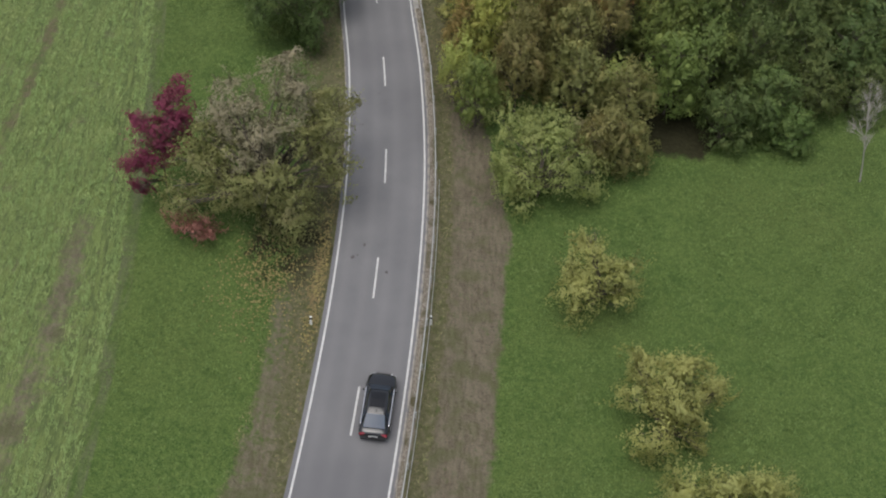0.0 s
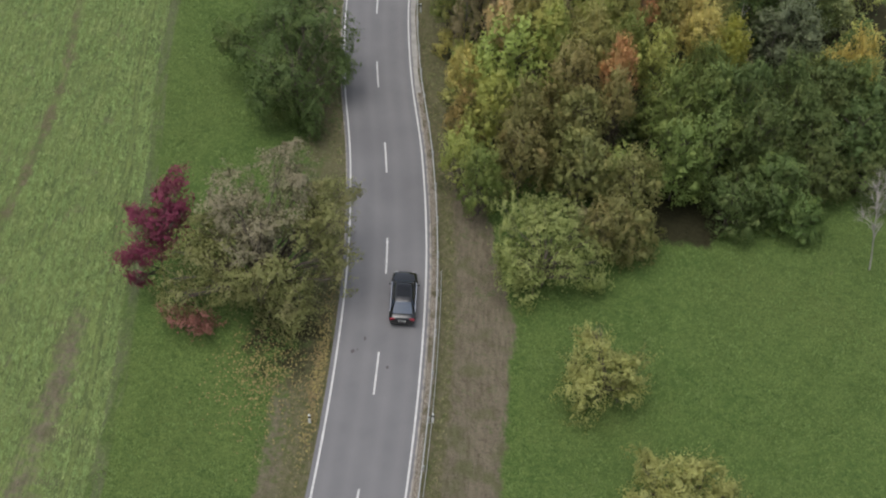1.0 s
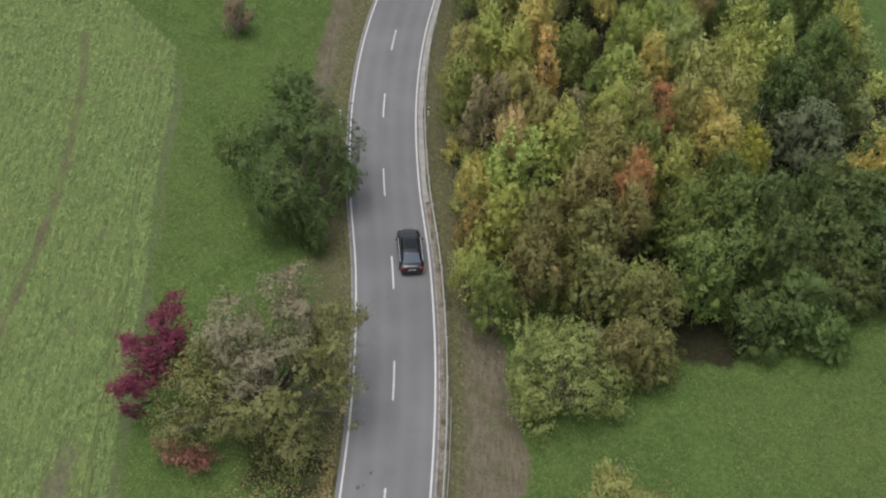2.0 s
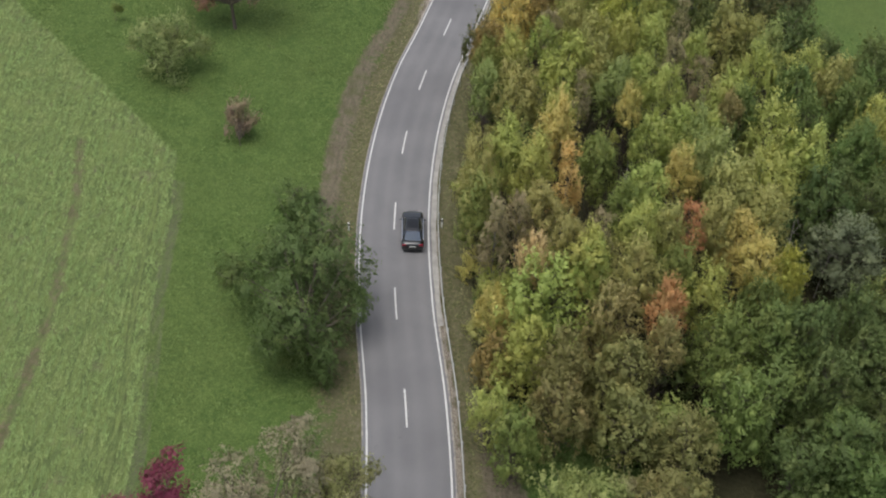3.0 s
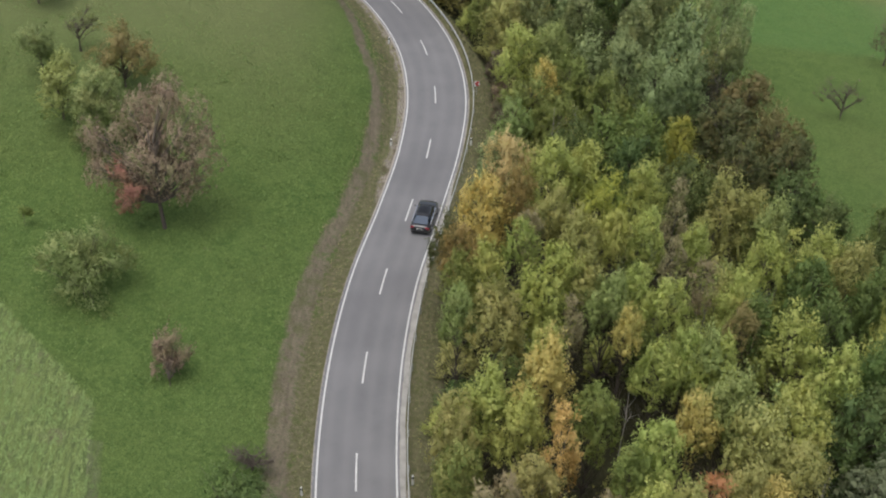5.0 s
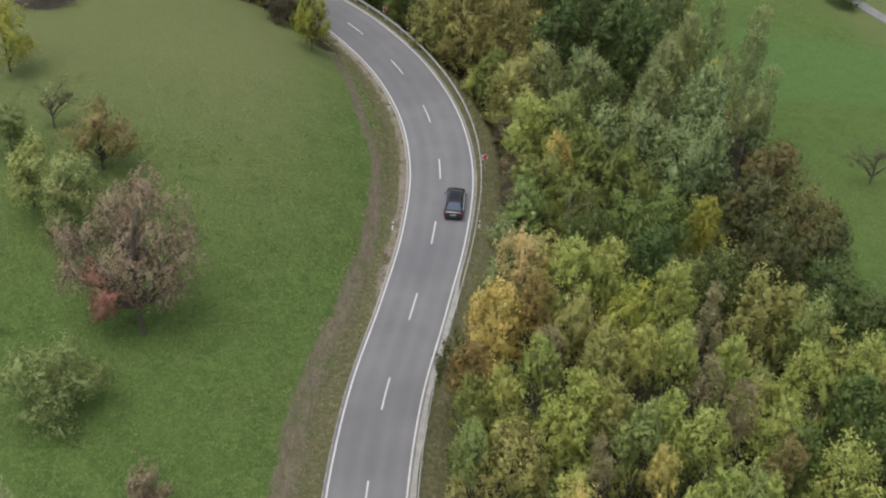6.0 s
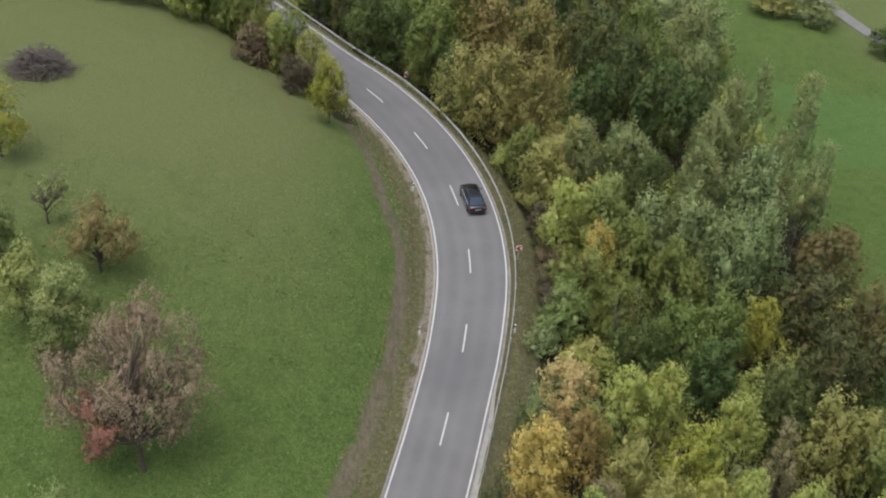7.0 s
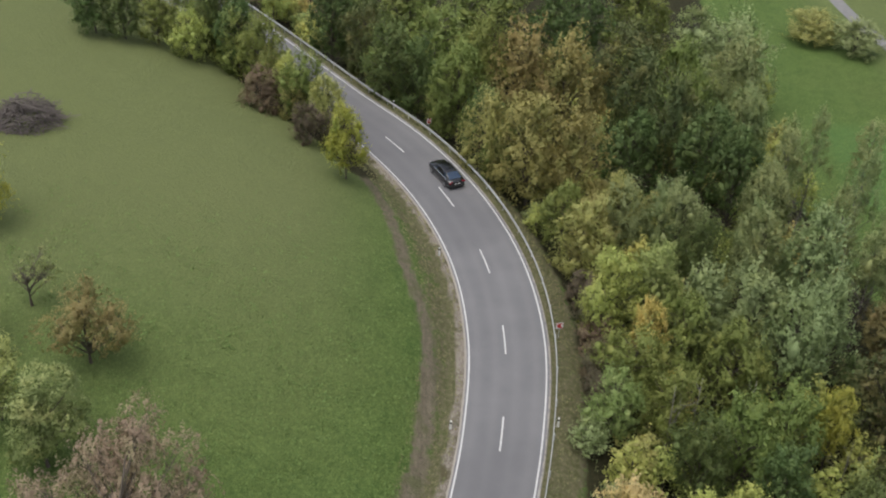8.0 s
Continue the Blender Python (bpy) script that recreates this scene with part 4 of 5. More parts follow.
# ---- orchard trees ----
def orchard_tree(name, x, y, masses, top, girth, sprays, tone, label, leaves=16, size=0.125, forks=2, droop=0.2, extra=(), wood=None, seed=1, category="fruit tree", settle=0.55, dense=0):
    """A free-standing tree. masses: crown masses (x, y, z, radius) from its base; extra: (tone, masses, sprays, name)."""
    rng = np.random.default_rng(seed)
    root = new(name)
    every = list(masses) + [q for e in extra for q in e[1]]
    mx, my = (sum(q[i] for q in every) / len(every) * settle for i in (0, 1))
    x, y, lift = x + mx, y + my, ground_z(x, y) - ground_z(x + mx, y + my)
    masses = [(a - mx, b - my, c + lift, r) for a, b, c, r in masses]
    extra = [(o, [(a - mx, b - my, c + lift, r) for a, b, c, r in some], n, w) for o, some, n, w in extra]
    root.matrix_basis = pose(x, y, ground_z(x, y) - 0.05)

    def split(some):
        out = []
        for a, b, c, r in some:
            for _ in range(7):
                d = rng.normal(size=3)
                d /= np.linalg.norm(d)
                k = rng.uniform(0.4, 0.8)
                out.append(((a + d[0] * r * k, b + d[1] * r * k, max(0.8, c + d[2] * r * k * 0.8)), r * rng.uniform(0.42, 0.62)))
        return out
    blobs = split(masses)
    every = list(blobs)
    if sprays:
        v, f, nn = lobed_crown(rng, [(c, r, 1.0) for c, r in blobs], int(sprays * leaves * 2.6), size * 0.9, dense, 0.8 - droop)
        shared("crown", fast_mesh("crown", v, f, LEAVES[tone], nn), root)
    for other, some, n, title in extra:
        more = split(some)
        every += more
        v, f, nn = lobed_crown(rng, [(c, r, 1.0) for c, r in more], int(n * leaves * 2.6), size * 0.9, dense, 0.8 - droop)
        shared("crown", fast_mesh("crown", v, f, LEAVES[other], nn), root)["label"] = title
    shared("trunk", woody("trunk", rng, every, top, girth, wood or bark, 1, forks), root)
    return tagged(root, label, category, group="orchard trees")


orchard_tree('pear_tree', -8.7, 18.3, [(1.8, 7.3, 8.5, 2.5), (-1.9, 4.5, 7.9, 2.6), (0.5, 3.7, 7.3, 2.6), (-0.8, 1.7, 5.6, 2.0)],
             7, 0.28, 430, 'pear', "old spreading pear tree with grey-green thinning foliage beside the road", seed=3, droop=1.1, forks=3, extra=[('weeping', [(4.0, 4.4, 6.1, 2.6), (5.5, 2.7, 4.5, 2.3), (2.7, -0.2, 2.7, 2.7), (-4.8, 1.3, 4.8, 2.5), (-3.9, 3.1, 5.6, 2.3), (-5.4, 0.2, 3.1, 1.9), (-2.7, 0.5, 3.7, 2.6), (0.5, -0.0, 5.0, 2.6), (4.8, 7.2, 6.0, 2.0)], 860, "greener lower foliage")])
orchard_tree('cherry_tree', -16.3, 21.1, [(0.7, 3.0, 7.6, 1.4), (-1.0, 0.9, 6.0, 1.8), (-1.6, -0.9, 4.5, 1.4), (1.4, 1.5, 6.5, 1.3), (-0.1, 0.7, 5.0, 1.6), (-1.4, -2.0, 3.0, 0.8)],
             5, 0.13, 270, 'crimson', "slender cherry tree with deep crimson autumn leaves", seed=4, forks=2, droop=0.8)
orchard_tree('sapling', -14.2, 16.6, [(0.8, 0.6, 2.0, 1.6), (-0.6, -0.1, 1.6, 1.2), (2.0, 0.3, 1.5, 1.1)],
             2.2, 0.05, 60, 'scarlet', "small bushy sapling with reddish brown leaves", seed=5, size=0.12)
orchard_tree('plum_tree', -8.5, 40.1, [(-3.1, 7.1, 5.5, 4.0), (0.2, 8.9, 5.9, 3.8), (-0.8, 2.6, 4.1, 4.2), (2.5, 5.6, 3.7, 2.5), (-5.5, 6.7, 5.2, 2.9), (-2.4, 11.9, 7.0, 2.8), (1.6, 0.1, 2.0, 2.0), (-2.3, 0.6, 3.0, 2.2)],
             6, 0.25, 1250, 'dark', "dark green spreading fruit tree hanging over the road edge", seed=6, droop=1.4, forks=2)
orchard_tree('brush_tangle', -11.5, 61.5, [(0.4, -0.1, 1.5, 1.4), (-1.0, 0.2, 1.2, 1.1), (1.5, 0.1, 1.1, 1.1)],
             1.5, 0.24, 0, 'dark', "low tangle of bare dark branches behind the fruit tree", seed=7, forks=10)
orchard_tree('apple_tree', 17.3, 12.9, [(-1.1, 3.4, 4.9, 1.1), (-0.7, 1.7, 3.4, 2.2), (-2.7, 0.7, 2.8, 1.7), (1.7, 2.5, 2.7, 1.5), (1.0, 0.5, 2.1, 1.7), (-0.6, -0.5, 2.0, 1.9)],
             3.6, 0.13, 300, 'quince', "young apple tree with yellowing green leaves in the meadow", seed=8)
orchard_tree('apple_tree', 21.9, 0.9, [(-2.0, 3.9, 4.3, 1.8), (0.6, 4.0, 4.1, 1.9), (-0.4, 1.7, 3.3, 2.2), (2.0, 3.1, 2.9, 1.6), (-2.6, 2.4, 3.1, 1.6), (-1.9, -0.3, 2.0, 1.4), (1.5, 0.5, 1.9, 1.4)],
             3.6, 0.15, 420, 'quince', "round apple tree with pale yellow-green leaves in the meadow", seed=9)
orchard_tree('apple_tree', 25.2, -4.8, [(-3.5, 0.7, 3.6, 1.8), (-0.4, 1.6, 4.0, 1.7), (1.9, 1.3, 3.4, 1.7), (-0.8, -0.7, 3.1, 2.1)],
             3.6, 0.15, 380, 'quince', "round apple tree with pale yellow-green leaves in the meadow", seed=10)
orchard_tree('apple_tree', 12.2, 22.9, [(-1.4, 4.6, 4.7, 2.4), (1.0, 3.9, 4.1, 2.5), (-2.1, 1.6, 3.5, 2.0), (2.4, 1.8, 3.0, 2.3), (-0.0, 0.3, 2.4, 2.3), (4.2, 2.0, 2.0, 1.9)],
             4, 0.17, 470, 'lightgreen', "leafy light green apple tree beside the bare soil strip", seed=11, extra=[('brown', [(4.9, 5.9, 3.2, 1.6)], 60, "withered grey-brown twigs")])
dead = orchard_tree('dead_tree', 41.1, 30.0, [(0.3, 0.9, 9.6, 1.2), (0.5, 0.4, 7.6, 1.4), (-0.5, 0.3, 6.4, 1.2), (0.2, 0.2, 4.6, 0.9)],
             9, 0.075, 0, 'birch', "leafless pale grey tree at the meadow's edge", seed=12, settle=0, forks=14, wood=pale_bark)
dead.matrix_basis = dead.matrix_basis @ pose(0, 0, 0, 0, -13, 0)
orchard_tree('pear_tree', -23.0, 89.4, [(0.2, 3.4, 12.3, 2.2), (0.0, 0.6, 6.4, 2.3), (-3.2, 0.8, 5.6, 2.0), (3.4, 1.2, 6.0, 2.0), (-1.9, 2.2, 10.9, 2.7), (2.3, 2.7, 10.1, 2.7), (-4.6, 1.3, 9.0, 2.4), (0.2, 0.9, 8.1, 3.0), (4.0, 2.9, 8.0, 2.1), (-5.7, 0.5, 6.5, 1.9), (-1.8, 0.1, 5.2, 2.1), (2.6, 0.4, 5.0, 2.1)],
             11, 0.2, 820, 'pearred', "tall old pear tree with thinning rust-brown foliage in the meadow", seed=13, settle=0, size=0.112, droop=2.2, forks=3, extra=[('scarlet', [(-2.9, -1.2, 4.0, 1.2), (-2.7, -0.8, 5.4, 1.3), (-3.6, 0.2, 6.4, 1.3)], 95, "scarlet lower branch")])
orchard_tree('apple_tree', -28.1, 77.9, [(-0.4, 4.0, 4.8, 2.5), (-1.8, 1.8, 3.1, 2.6), (1.9, 2.9, 3.0, 2.4), (0.3, 0.7, 2.0, 2.6)],
             3.6, 0.14, 330, 'apple', "bushy olive-green apple tree in the meadow", seed=14, droop=0.6)
orchard_tree('sapling', -19.0, 69.3, [(-0.2, 2.4, 2.7, 1.3), (-0.8, 1.2, 1.9, 1.1), (0.8, 1.5, 1.7, 1.1)],
             2.8, 0.06, 130, 'pearred', "young sapling with sparse pinkish brown leaves", seed=15, settle=0, size=0.10, forks=7, droop=-1.0)
orchard_tree('sapling', -35.9, 88.3, [(0.2, 0.0, 1.9, 0.6)],
             1.7, 0.04, 22, 'green', "tiny staked sapling with a tuft of green leaves", seed=16, size=0.1)
orchard_tree('apple_tree', -30.3, 109.2, [(0.4, 0.6, 4.7, 2.4), (-1.5, -0.3, 4.0, 2.0), (2.4, -0.2, 3.8, 1.9)],
             3.4, 0.16, 230, 'russet', "flat-topped apple tree with bronze autumn leaves", seed=17, settle=0, forks=3)
orchard_tree('apple_tree', -31.9, 99.7, [(1.5, 0.8, 6.1, 2.2), (0.0, -0.1, 4.6, 2.2), (2.5, 0.3, 4.4, 2.0), (0.3, -0.6, 2.5, 1.9)],
             4.5, 0.17, 330, 'apple', "pale green drooping apple tree beside the pear tree", seed=18, droop=0.9)
orchard_tree('apple_tree', -35.9, 103.3, [(1.5, 0.6, 5.6, 1.9), (-0.1, -0.2, 4.6, 2.0), (0.4, -0.4, 2.9, 2.1)],
             4, 0.16, 200, 'quince', "apple tree with yellow top leaves and grey lower twigs", seed=19, forks=5)
orchard_tree('apple_tree', -39.4, 110.9, [(0.9, -0.9, 3.8, 2.1), (-0.2, -1.6, 3.3, 2.0)],
             3.4, 0.15, 180, 'apple', "bushy olive-green apple tree in the meadow", seed=20)
orchard_tree('apple_tree', -36.2, 114.5, [(0.7, 0.3, 4.0, 1.7), (-0.4, 0.1, 3.2, 1.3), (1.8, 0.3, 2.9, 1.3)],
             3.4, 0.14, 22, 'apple', "nearly bare small apple tree with dark branches", seed=21, settle=0, forks=8)
orchard_tree('apple_tree', -43.8, 124.3, [(-0.1, 3.3, 5.1, 2.3), (1.1, 0.3, 3.5, 2.1)],
             4, 0.16, 200, 'yellowgreen', "yellow-green apple tree on the upper meadow", seed=22)
orchard_tree('bare_tree', 59.9, 139.0, [(-1.2, 0.1, 5.1, 2.2), (1.4, -0.0, 3.9, 1.9), (-2.6, 0.1, 4.2, 1.7)],
             4.4, 0.16, 10, 'thicket', "bare dark fruit tree in the lower meadow", seed=23, settle=0, forks=8)
orchard_tree('bare_tree', 74.8, 162.4, [(-1.8, -1.3, 5.2, 2.9)],
             4.4, 0.16, 40, 'thicket', "bare dark fruit tree in the lower meadow", seed=24, forks=8)
orchard_tree('shrub', -44.5, 95.7, [(1.1, -0.9, 2.8, 2.0), (-0.0, -1.1, 1.4, 1.3)],
             2.4, 0.1, 110, 'yellowgreen', "yellow-green bushy young tree in the meadow", seed=25)

# ---- the car ----
def car_paint():
    m, t, b = material("black_car_paint", 0.16, 0.0)
    v = coords(t)
    t.links.new(blend(t, noise_of(t, v, 3, 4), (0.004, 0.004, 0.005), (0.009, 0.009, 0.010)), b.inputs["Base Color"])
    b.inputs["Coat Weight"].default_value, b.inputs["Coat Roughness"].default_value = 0.6, 0.05
    b.inputs["Specular IOR Level"].default_value = 0.75
    return m


paint = car_paint()
glass_dark = plain("tinted_glass", (0.026, 0.038, 0.056), 0.08, vary=0.1)
glass_dark.node_tree.nodes["Principled BSDF"].inputs["Specular IOR Level"].default_value = 0.22
# Rear window: lighter, bluer base colour stands in for the reflected sky
rear_glass = plain("rear_glass_sky_sheen", (0.040, 0.062, 0.100), 0.08, vary=0.1)
glass_roof = plain("roof_glass", (0.010, 0.011, 0.013), 0.16, vary=0.1)
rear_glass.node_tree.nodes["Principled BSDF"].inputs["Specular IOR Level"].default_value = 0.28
chrome = plain("chrome", (0.75, 0.75, 0.76), 0.18, 0.9, vary=0.05)
rubber = plain("tyre_rubber", (0.018, 0.018, 0.018), 0.8, vary=0.2)
alloy = plain("alloy", (0.35, 0.35, 0.36), 0.3, 0.8, vary=0.15)
lamp_red = plain("red_lamp_lens", (0.22, 0.006, 0.018), 0.12, vary=0.1)
lamp_clear = plain("clear_lamp_lens", (0.55, 0.56, 0.58), 0.1, vary=0.1)
plate_white = plain("number_plate", (0.72, 0.72, 0.70), 0.4, vary=0.05)

# Length stations from the tail: y, half width, sill height, shoulder height, deck height
HULL = [(-2.44, 0.66, 0.40, 0.62, 0.80), (-2.40, 0.80, 0.32, 0.72, 0.93), (-2.25, 0.89, 0.27, 0.80, 1.00), (-1.8, 0.925, 0.22, 0.86, 1.03),
        (-1.3, 0.935, 0.20, 0.87, 1.02), (-0.5, 0.935, 0.19, 0.87, 0.99), (0.3, 0.935, 0.19, 0.85, 0.97), (0.9, 0.93, 0.20, 0.82, 0.96),
        (1.3, 0.925, 0.22, 0.79, 0.93), (1.8, 0.90, 0.24, 0.74, 0.87), (2.15, 0.85, 0.27, 0.68, 0.79), (2.36, 0.74, 0.31, 0.58, 0.69), (2.43, 0.55, 0.38, 0.52, 0.60)]
# Glasshouse stations: y, half width at the belt, half width at the roof, roof height
CABIN = [(-2.08, 0.72, 0.64, 1.02), (-1.25, 0.80, 0.60, 1.33), (-0.75, 0.82, 0.585, 1.43), (-0.1, 0.825, 0.59, 1.46), (0.4, 0.82, 0.58, 1.43), (0.62, 0.81, 0.57, 1.38), (1.28, 0.76, 0.66, 0.95)]


def loft(rings, cap=True):
    verts, faces = [p for r in rings for p in r], []
    n = len(rings[0])
    for i in range(len(rings) - 1):
        for k in range(n):
            a, b = i * n + k, i * n + (k + 1) % n
            faces.append((a, b, b + n, a + n))
    if cap:
        faces += [tuple(range(n))[::-1], tuple((len(rings) - 1) * n + k for k in range(n))]
    return verts, faces


def hull_ring(y, w, low, mid, top):
    half = [(w * 0.86, low), (w * 0.97, low + 0.06), (w, (low + mid) / 2), (w * 0.985, mid), (w * 0.90, (mid + top) / 2 + 0.03), (w * 0.70, top - 0.01), (w * 0.35, top + 0.012)]
    return [(x, y, z) for x, z in half] + [(0, y, top + 0.018)] + [(-x, y, z) for x, z in half[::-1]]


def cabin_ring(y, belt, roof, top):
    base = 0.93
    half = [(belt, base), ((belt * 0.55 + roof * 0.45), base + (top - base) * 0.5), (roof, base + (top - base) * 0.93), (roof * 0.8, top), (roof * 0.4, top + 0.012)]
    return [(x, y, z) for x, z in half] + [(0, y, top + 0.016)] + [(-x, y, z) for x, z in half[::-1]]


def panel(name, corners, mat, parent, lift=0.008, rows=4, cols=4, label=""):
    """A pane spanned between four corners, lifted off the surface below it."""
    a, b, c, d = (Vector(p) for p in corners)
    n = (b - a).cross(d - a).normalized() * lift
    verts = []
    for i in range(rows + 1):
        for k in range(cols + 1):
            f, g = k / cols, i / rows
            p = a.lerp(b, f).lerp(d.lerp(c, f), g)
            bulge = 0.02 * (1 - (2 * f - 1) ** 2)
            verts.append(p + n * (1 + bulge / lift))
    return mesh_object(name, verts, grid_faces(cols + 1, rows + 1), mat, parent, label, True)


def build_car():
    root = new("car")
    v, f = loft([hull_ring(*s) for s in HULL])
    body = mesh_object("body", v, f, paint, root, smooth_faces=True)
    v, f = loft([cabin_ring(*s) for s in CABIN])
    cabin = mesh_object("roof", v, f, paint, root, smooth_faces=True)
    # pane whose colour carries the sky's sheen
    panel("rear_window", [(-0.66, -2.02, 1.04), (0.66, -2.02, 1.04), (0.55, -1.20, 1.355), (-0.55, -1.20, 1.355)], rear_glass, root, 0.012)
    for y0, z0, y1, z1 in ((-0.72, 1.445, -0.11, 1.472), (-0.09, 1.472, 0.36, 1.445)):
        panel("roof_window", [(-0.45, y0, z0), (0.45, y0, z0), (0.45, y1, z1), (-0.45, y1, z1)], glass_roof, root, 0.014, label="tinted glass roof panel")
    panel("windscreen", [(0.68, 1.20, 0.985), (-0.68, 1.20, 0.985), (-0.53, 0.60, 1.39), (0.53, 0.60, 1.39)], glass_dark, root, 0.012)
    for side in (-1, 1):
        for y0, y1, r0, r1 in ((-0.10, 0.88, -0.06, 0.42), (-1.05, -0.18, -0.92, -0.14), (-1.62, -1.12, -1.22, -0.98)):
            q = [(side * 0.825, y1, 0.975), (side * 0.825, y0, 0.975), (side * 0.63, r0, 1.36), (side * 0.63, r1, 1.36)]
            if side < 0:
                q = [q[1], q[0], q[3], q[2]]
            panel("side_window", q, glass_dark, root, 0.012, 2, 2)
        # Chrome trim, widened to stand in for sky reflected in the side windows
        bm = bmesh.new()
        box(bm, (0.07, 2.75, 0.05), (side * 0.855, -0.35, 0.968), 0.008)
        part("window_trim", bm, chrome, root, "bright chrome strip along the windows")
        bm = bmesh.new()
        box(bm, (0.16, 0.10, 0.12), (side * 0.99, 0.80, 1.00), 0.03)
        box(bm, (0.10, 0.04, 0.03), (side * 0.90, 0.82, 0.96))
        part("wing_mirror", bm, paint, root)
        bm = bmesh.new()
        box(bm, (0.44, 0.12, 0.17), (side * 0.64, -2.385, 0.85), 0.03, Matrix.Rotation(side * -0.22, 4, "Z"))
        part("tail_light", bm, lamp_red, root, "red tail light")
        bm = bmesh.new()
        box(bm, (0.36, 0.16, 0.12), (side * 0.62, 2.24, 0.65), 0.03, Matrix.Rotation(side * -0.4, 4, "Z"))
        part("headlight", bm, lamp_clear, root, "clear headlight")
        bm = bmesh.new()
        box(bm, (0.14, 0.06, 0.05), (side * 0.55, -2.42, 0.33), 0.015)
        part("exhaust_tip", bm, chrome, root)
        for y in (-1.46, 1.42):
            wheel = new("wheel")
            wheel.parent = root
            wheel.matrix_basis = pose(side * 0.83, y, 0.335, 0, 90, 0)
            bm = bmesh.new()
            bmesh.ops.create_cone(bm, cap_ends=True, segments=28, radius1=0.335, radius2=0.335, depth=0.23)
            bmesh.ops.bevel(bm, geom=[e for e in bm.edges if len(e.link_faces) == 2 and abs(e.verts[0].co.z - e.verts[1].co.z) < 1e-4], offset=0.03, segments=2, affect="EDGES")
            part("tyre", bm, rubber, wheel)
            bm = bmesh.new()
            for k in range(5):
                box(bm, (0.05, 0.22, 0.02), (0.11 * math.sin(k * 1.2566), 0.11 * math.cos(k * 1.2566), side * 0.118), 0.0, Matrix.Rotation(-k * 1.2566, 4, "Z"))
            bmesh.ops.create_cone(bm, cap_ends=True, segments=20, radius1=0.23, radius2=0.22, depth=0.012, matrix=Matrix.Translation((0, 0, side * 0.114)))
            part("rim", bm, alloy, wheel, "silver alloy rim")
    bm = bmesh.new()
    box(bm, (0.54, 0.02, 0.12), (0, -2.455, 0.70), 0.006)
    plate = part("number_plate", bm, plate_white, root, "white number plate")
    bm = bmesh.new()
    box(bm, (0.40, 0.006, 0.05), (0, -2.468, 0.70))
    part("plate_bar", bm, plastic_black, plate)
    bm = bmesh.new()
    box(bm, (1.50, 0.10, 0.16), (0, -2.40, 0.36), 0.04)
    part("bumper", bm, plastic_black, root, "dark lower rear bumper")
    bm = bmesh.new()
    box(bm, (0.9, 0.05, 0.22), (0, 2.42, 0.52), 0.02)
    part("grille", bm, plastic_black, root)
    bm = bmesh.new()
    box(bm, (0.05, 0.22, 0.045), (0, -0.95, 1.435), 0.015)
    part("roof_antenna", bm, paint, root)
    root.scale = (1.12, 1.08, 1.06)
    return tagged(root, "black four-door saloon car driving along the road", "car")


car = build_car()
CAR_TIMES = [0, 0.5, 1, 1.5, 3, 3.5, 4, 4.5, 6, 6.5, 7, 7.5, 8]
CAR_ALONG = [-0.15, 9.2, 18.7, 28.0, 56.9, 66.3, 75.7, 85.0, 112.5, 121.3, 130.0, 138.5, 147.0]


# ---- roadside furniture ----
def build_rail():
    root = new("guard_rail")
    tagged(root, "galvanised steel guard rail along the outer road edge", "guard rail")
    profile = [(0.0, 0.44), (0.05, 0.47), (0.05, 0.53), (-0.02, 0.58), (-0.02, 0.61), (0.05, 0.66), (0.05, 0.72), (0.0, 0.75), (-0.012, 0.745), (0.035, 0.71), (0.035, 0.665), (-0.035, 0.615), (-0.035, 0.575), (0.035, 0.525), (0.035, 0.475), (-0.012, 0.445)]
    def lateral(s):
        return 4.08 + 0.60 * float(smooth((s - 100) / 32))
    for a in range(-88, 236, 4):
        rings = []
        for s in np.linspace(a, a + 4.02, 4):
            ring = []
            for d, z in profile:
                x, y, _ = on_road(s, lateral(s) - d)
                ring.append((x, y, z + 0.004 * math.sin(s)))
            rings.append(ring)
        v, f = loft(rings)
        mesh_object("rail", v, f, steel, root)
    for a in range(-88, 24, 4):
        rings = []
        for s in np.linspace(a, a + 4.02, 3):
            ring = []
            for d, z in ((-0.02, 0.60), (0.02, 0.60), (0.025, 0.66), (0.0, 0.70), (-0.025, 0.66)):
                x, y, _ = on_road(s, lateral(s) + 0.30 - d)
                ring.append((x, y, z))
            rings.append(ring)
        v, f = loft(rings)
        mesh_object("rear_rail", v, f, steel, root)
    bm = bmesh.new()
    box(bm, (0.06, 0.12, 1.05), (0, 0, 0.10))
    box(bm, (0.14, 0.10, 0.14), (-0.06, 0, 0.58))
    me = bpy.data.meshes.new("post")
    bm.to_mesh(me)
    bm.free()
    me.materials.append(steel)
    for s in range(-86, 236, 4):
        x, y, h = on_road(s, lateral(s) + 0.10)
        shared("post", me, root, pose(float(x), float(y), 0.0, 0, 0, math.degrees(h)))


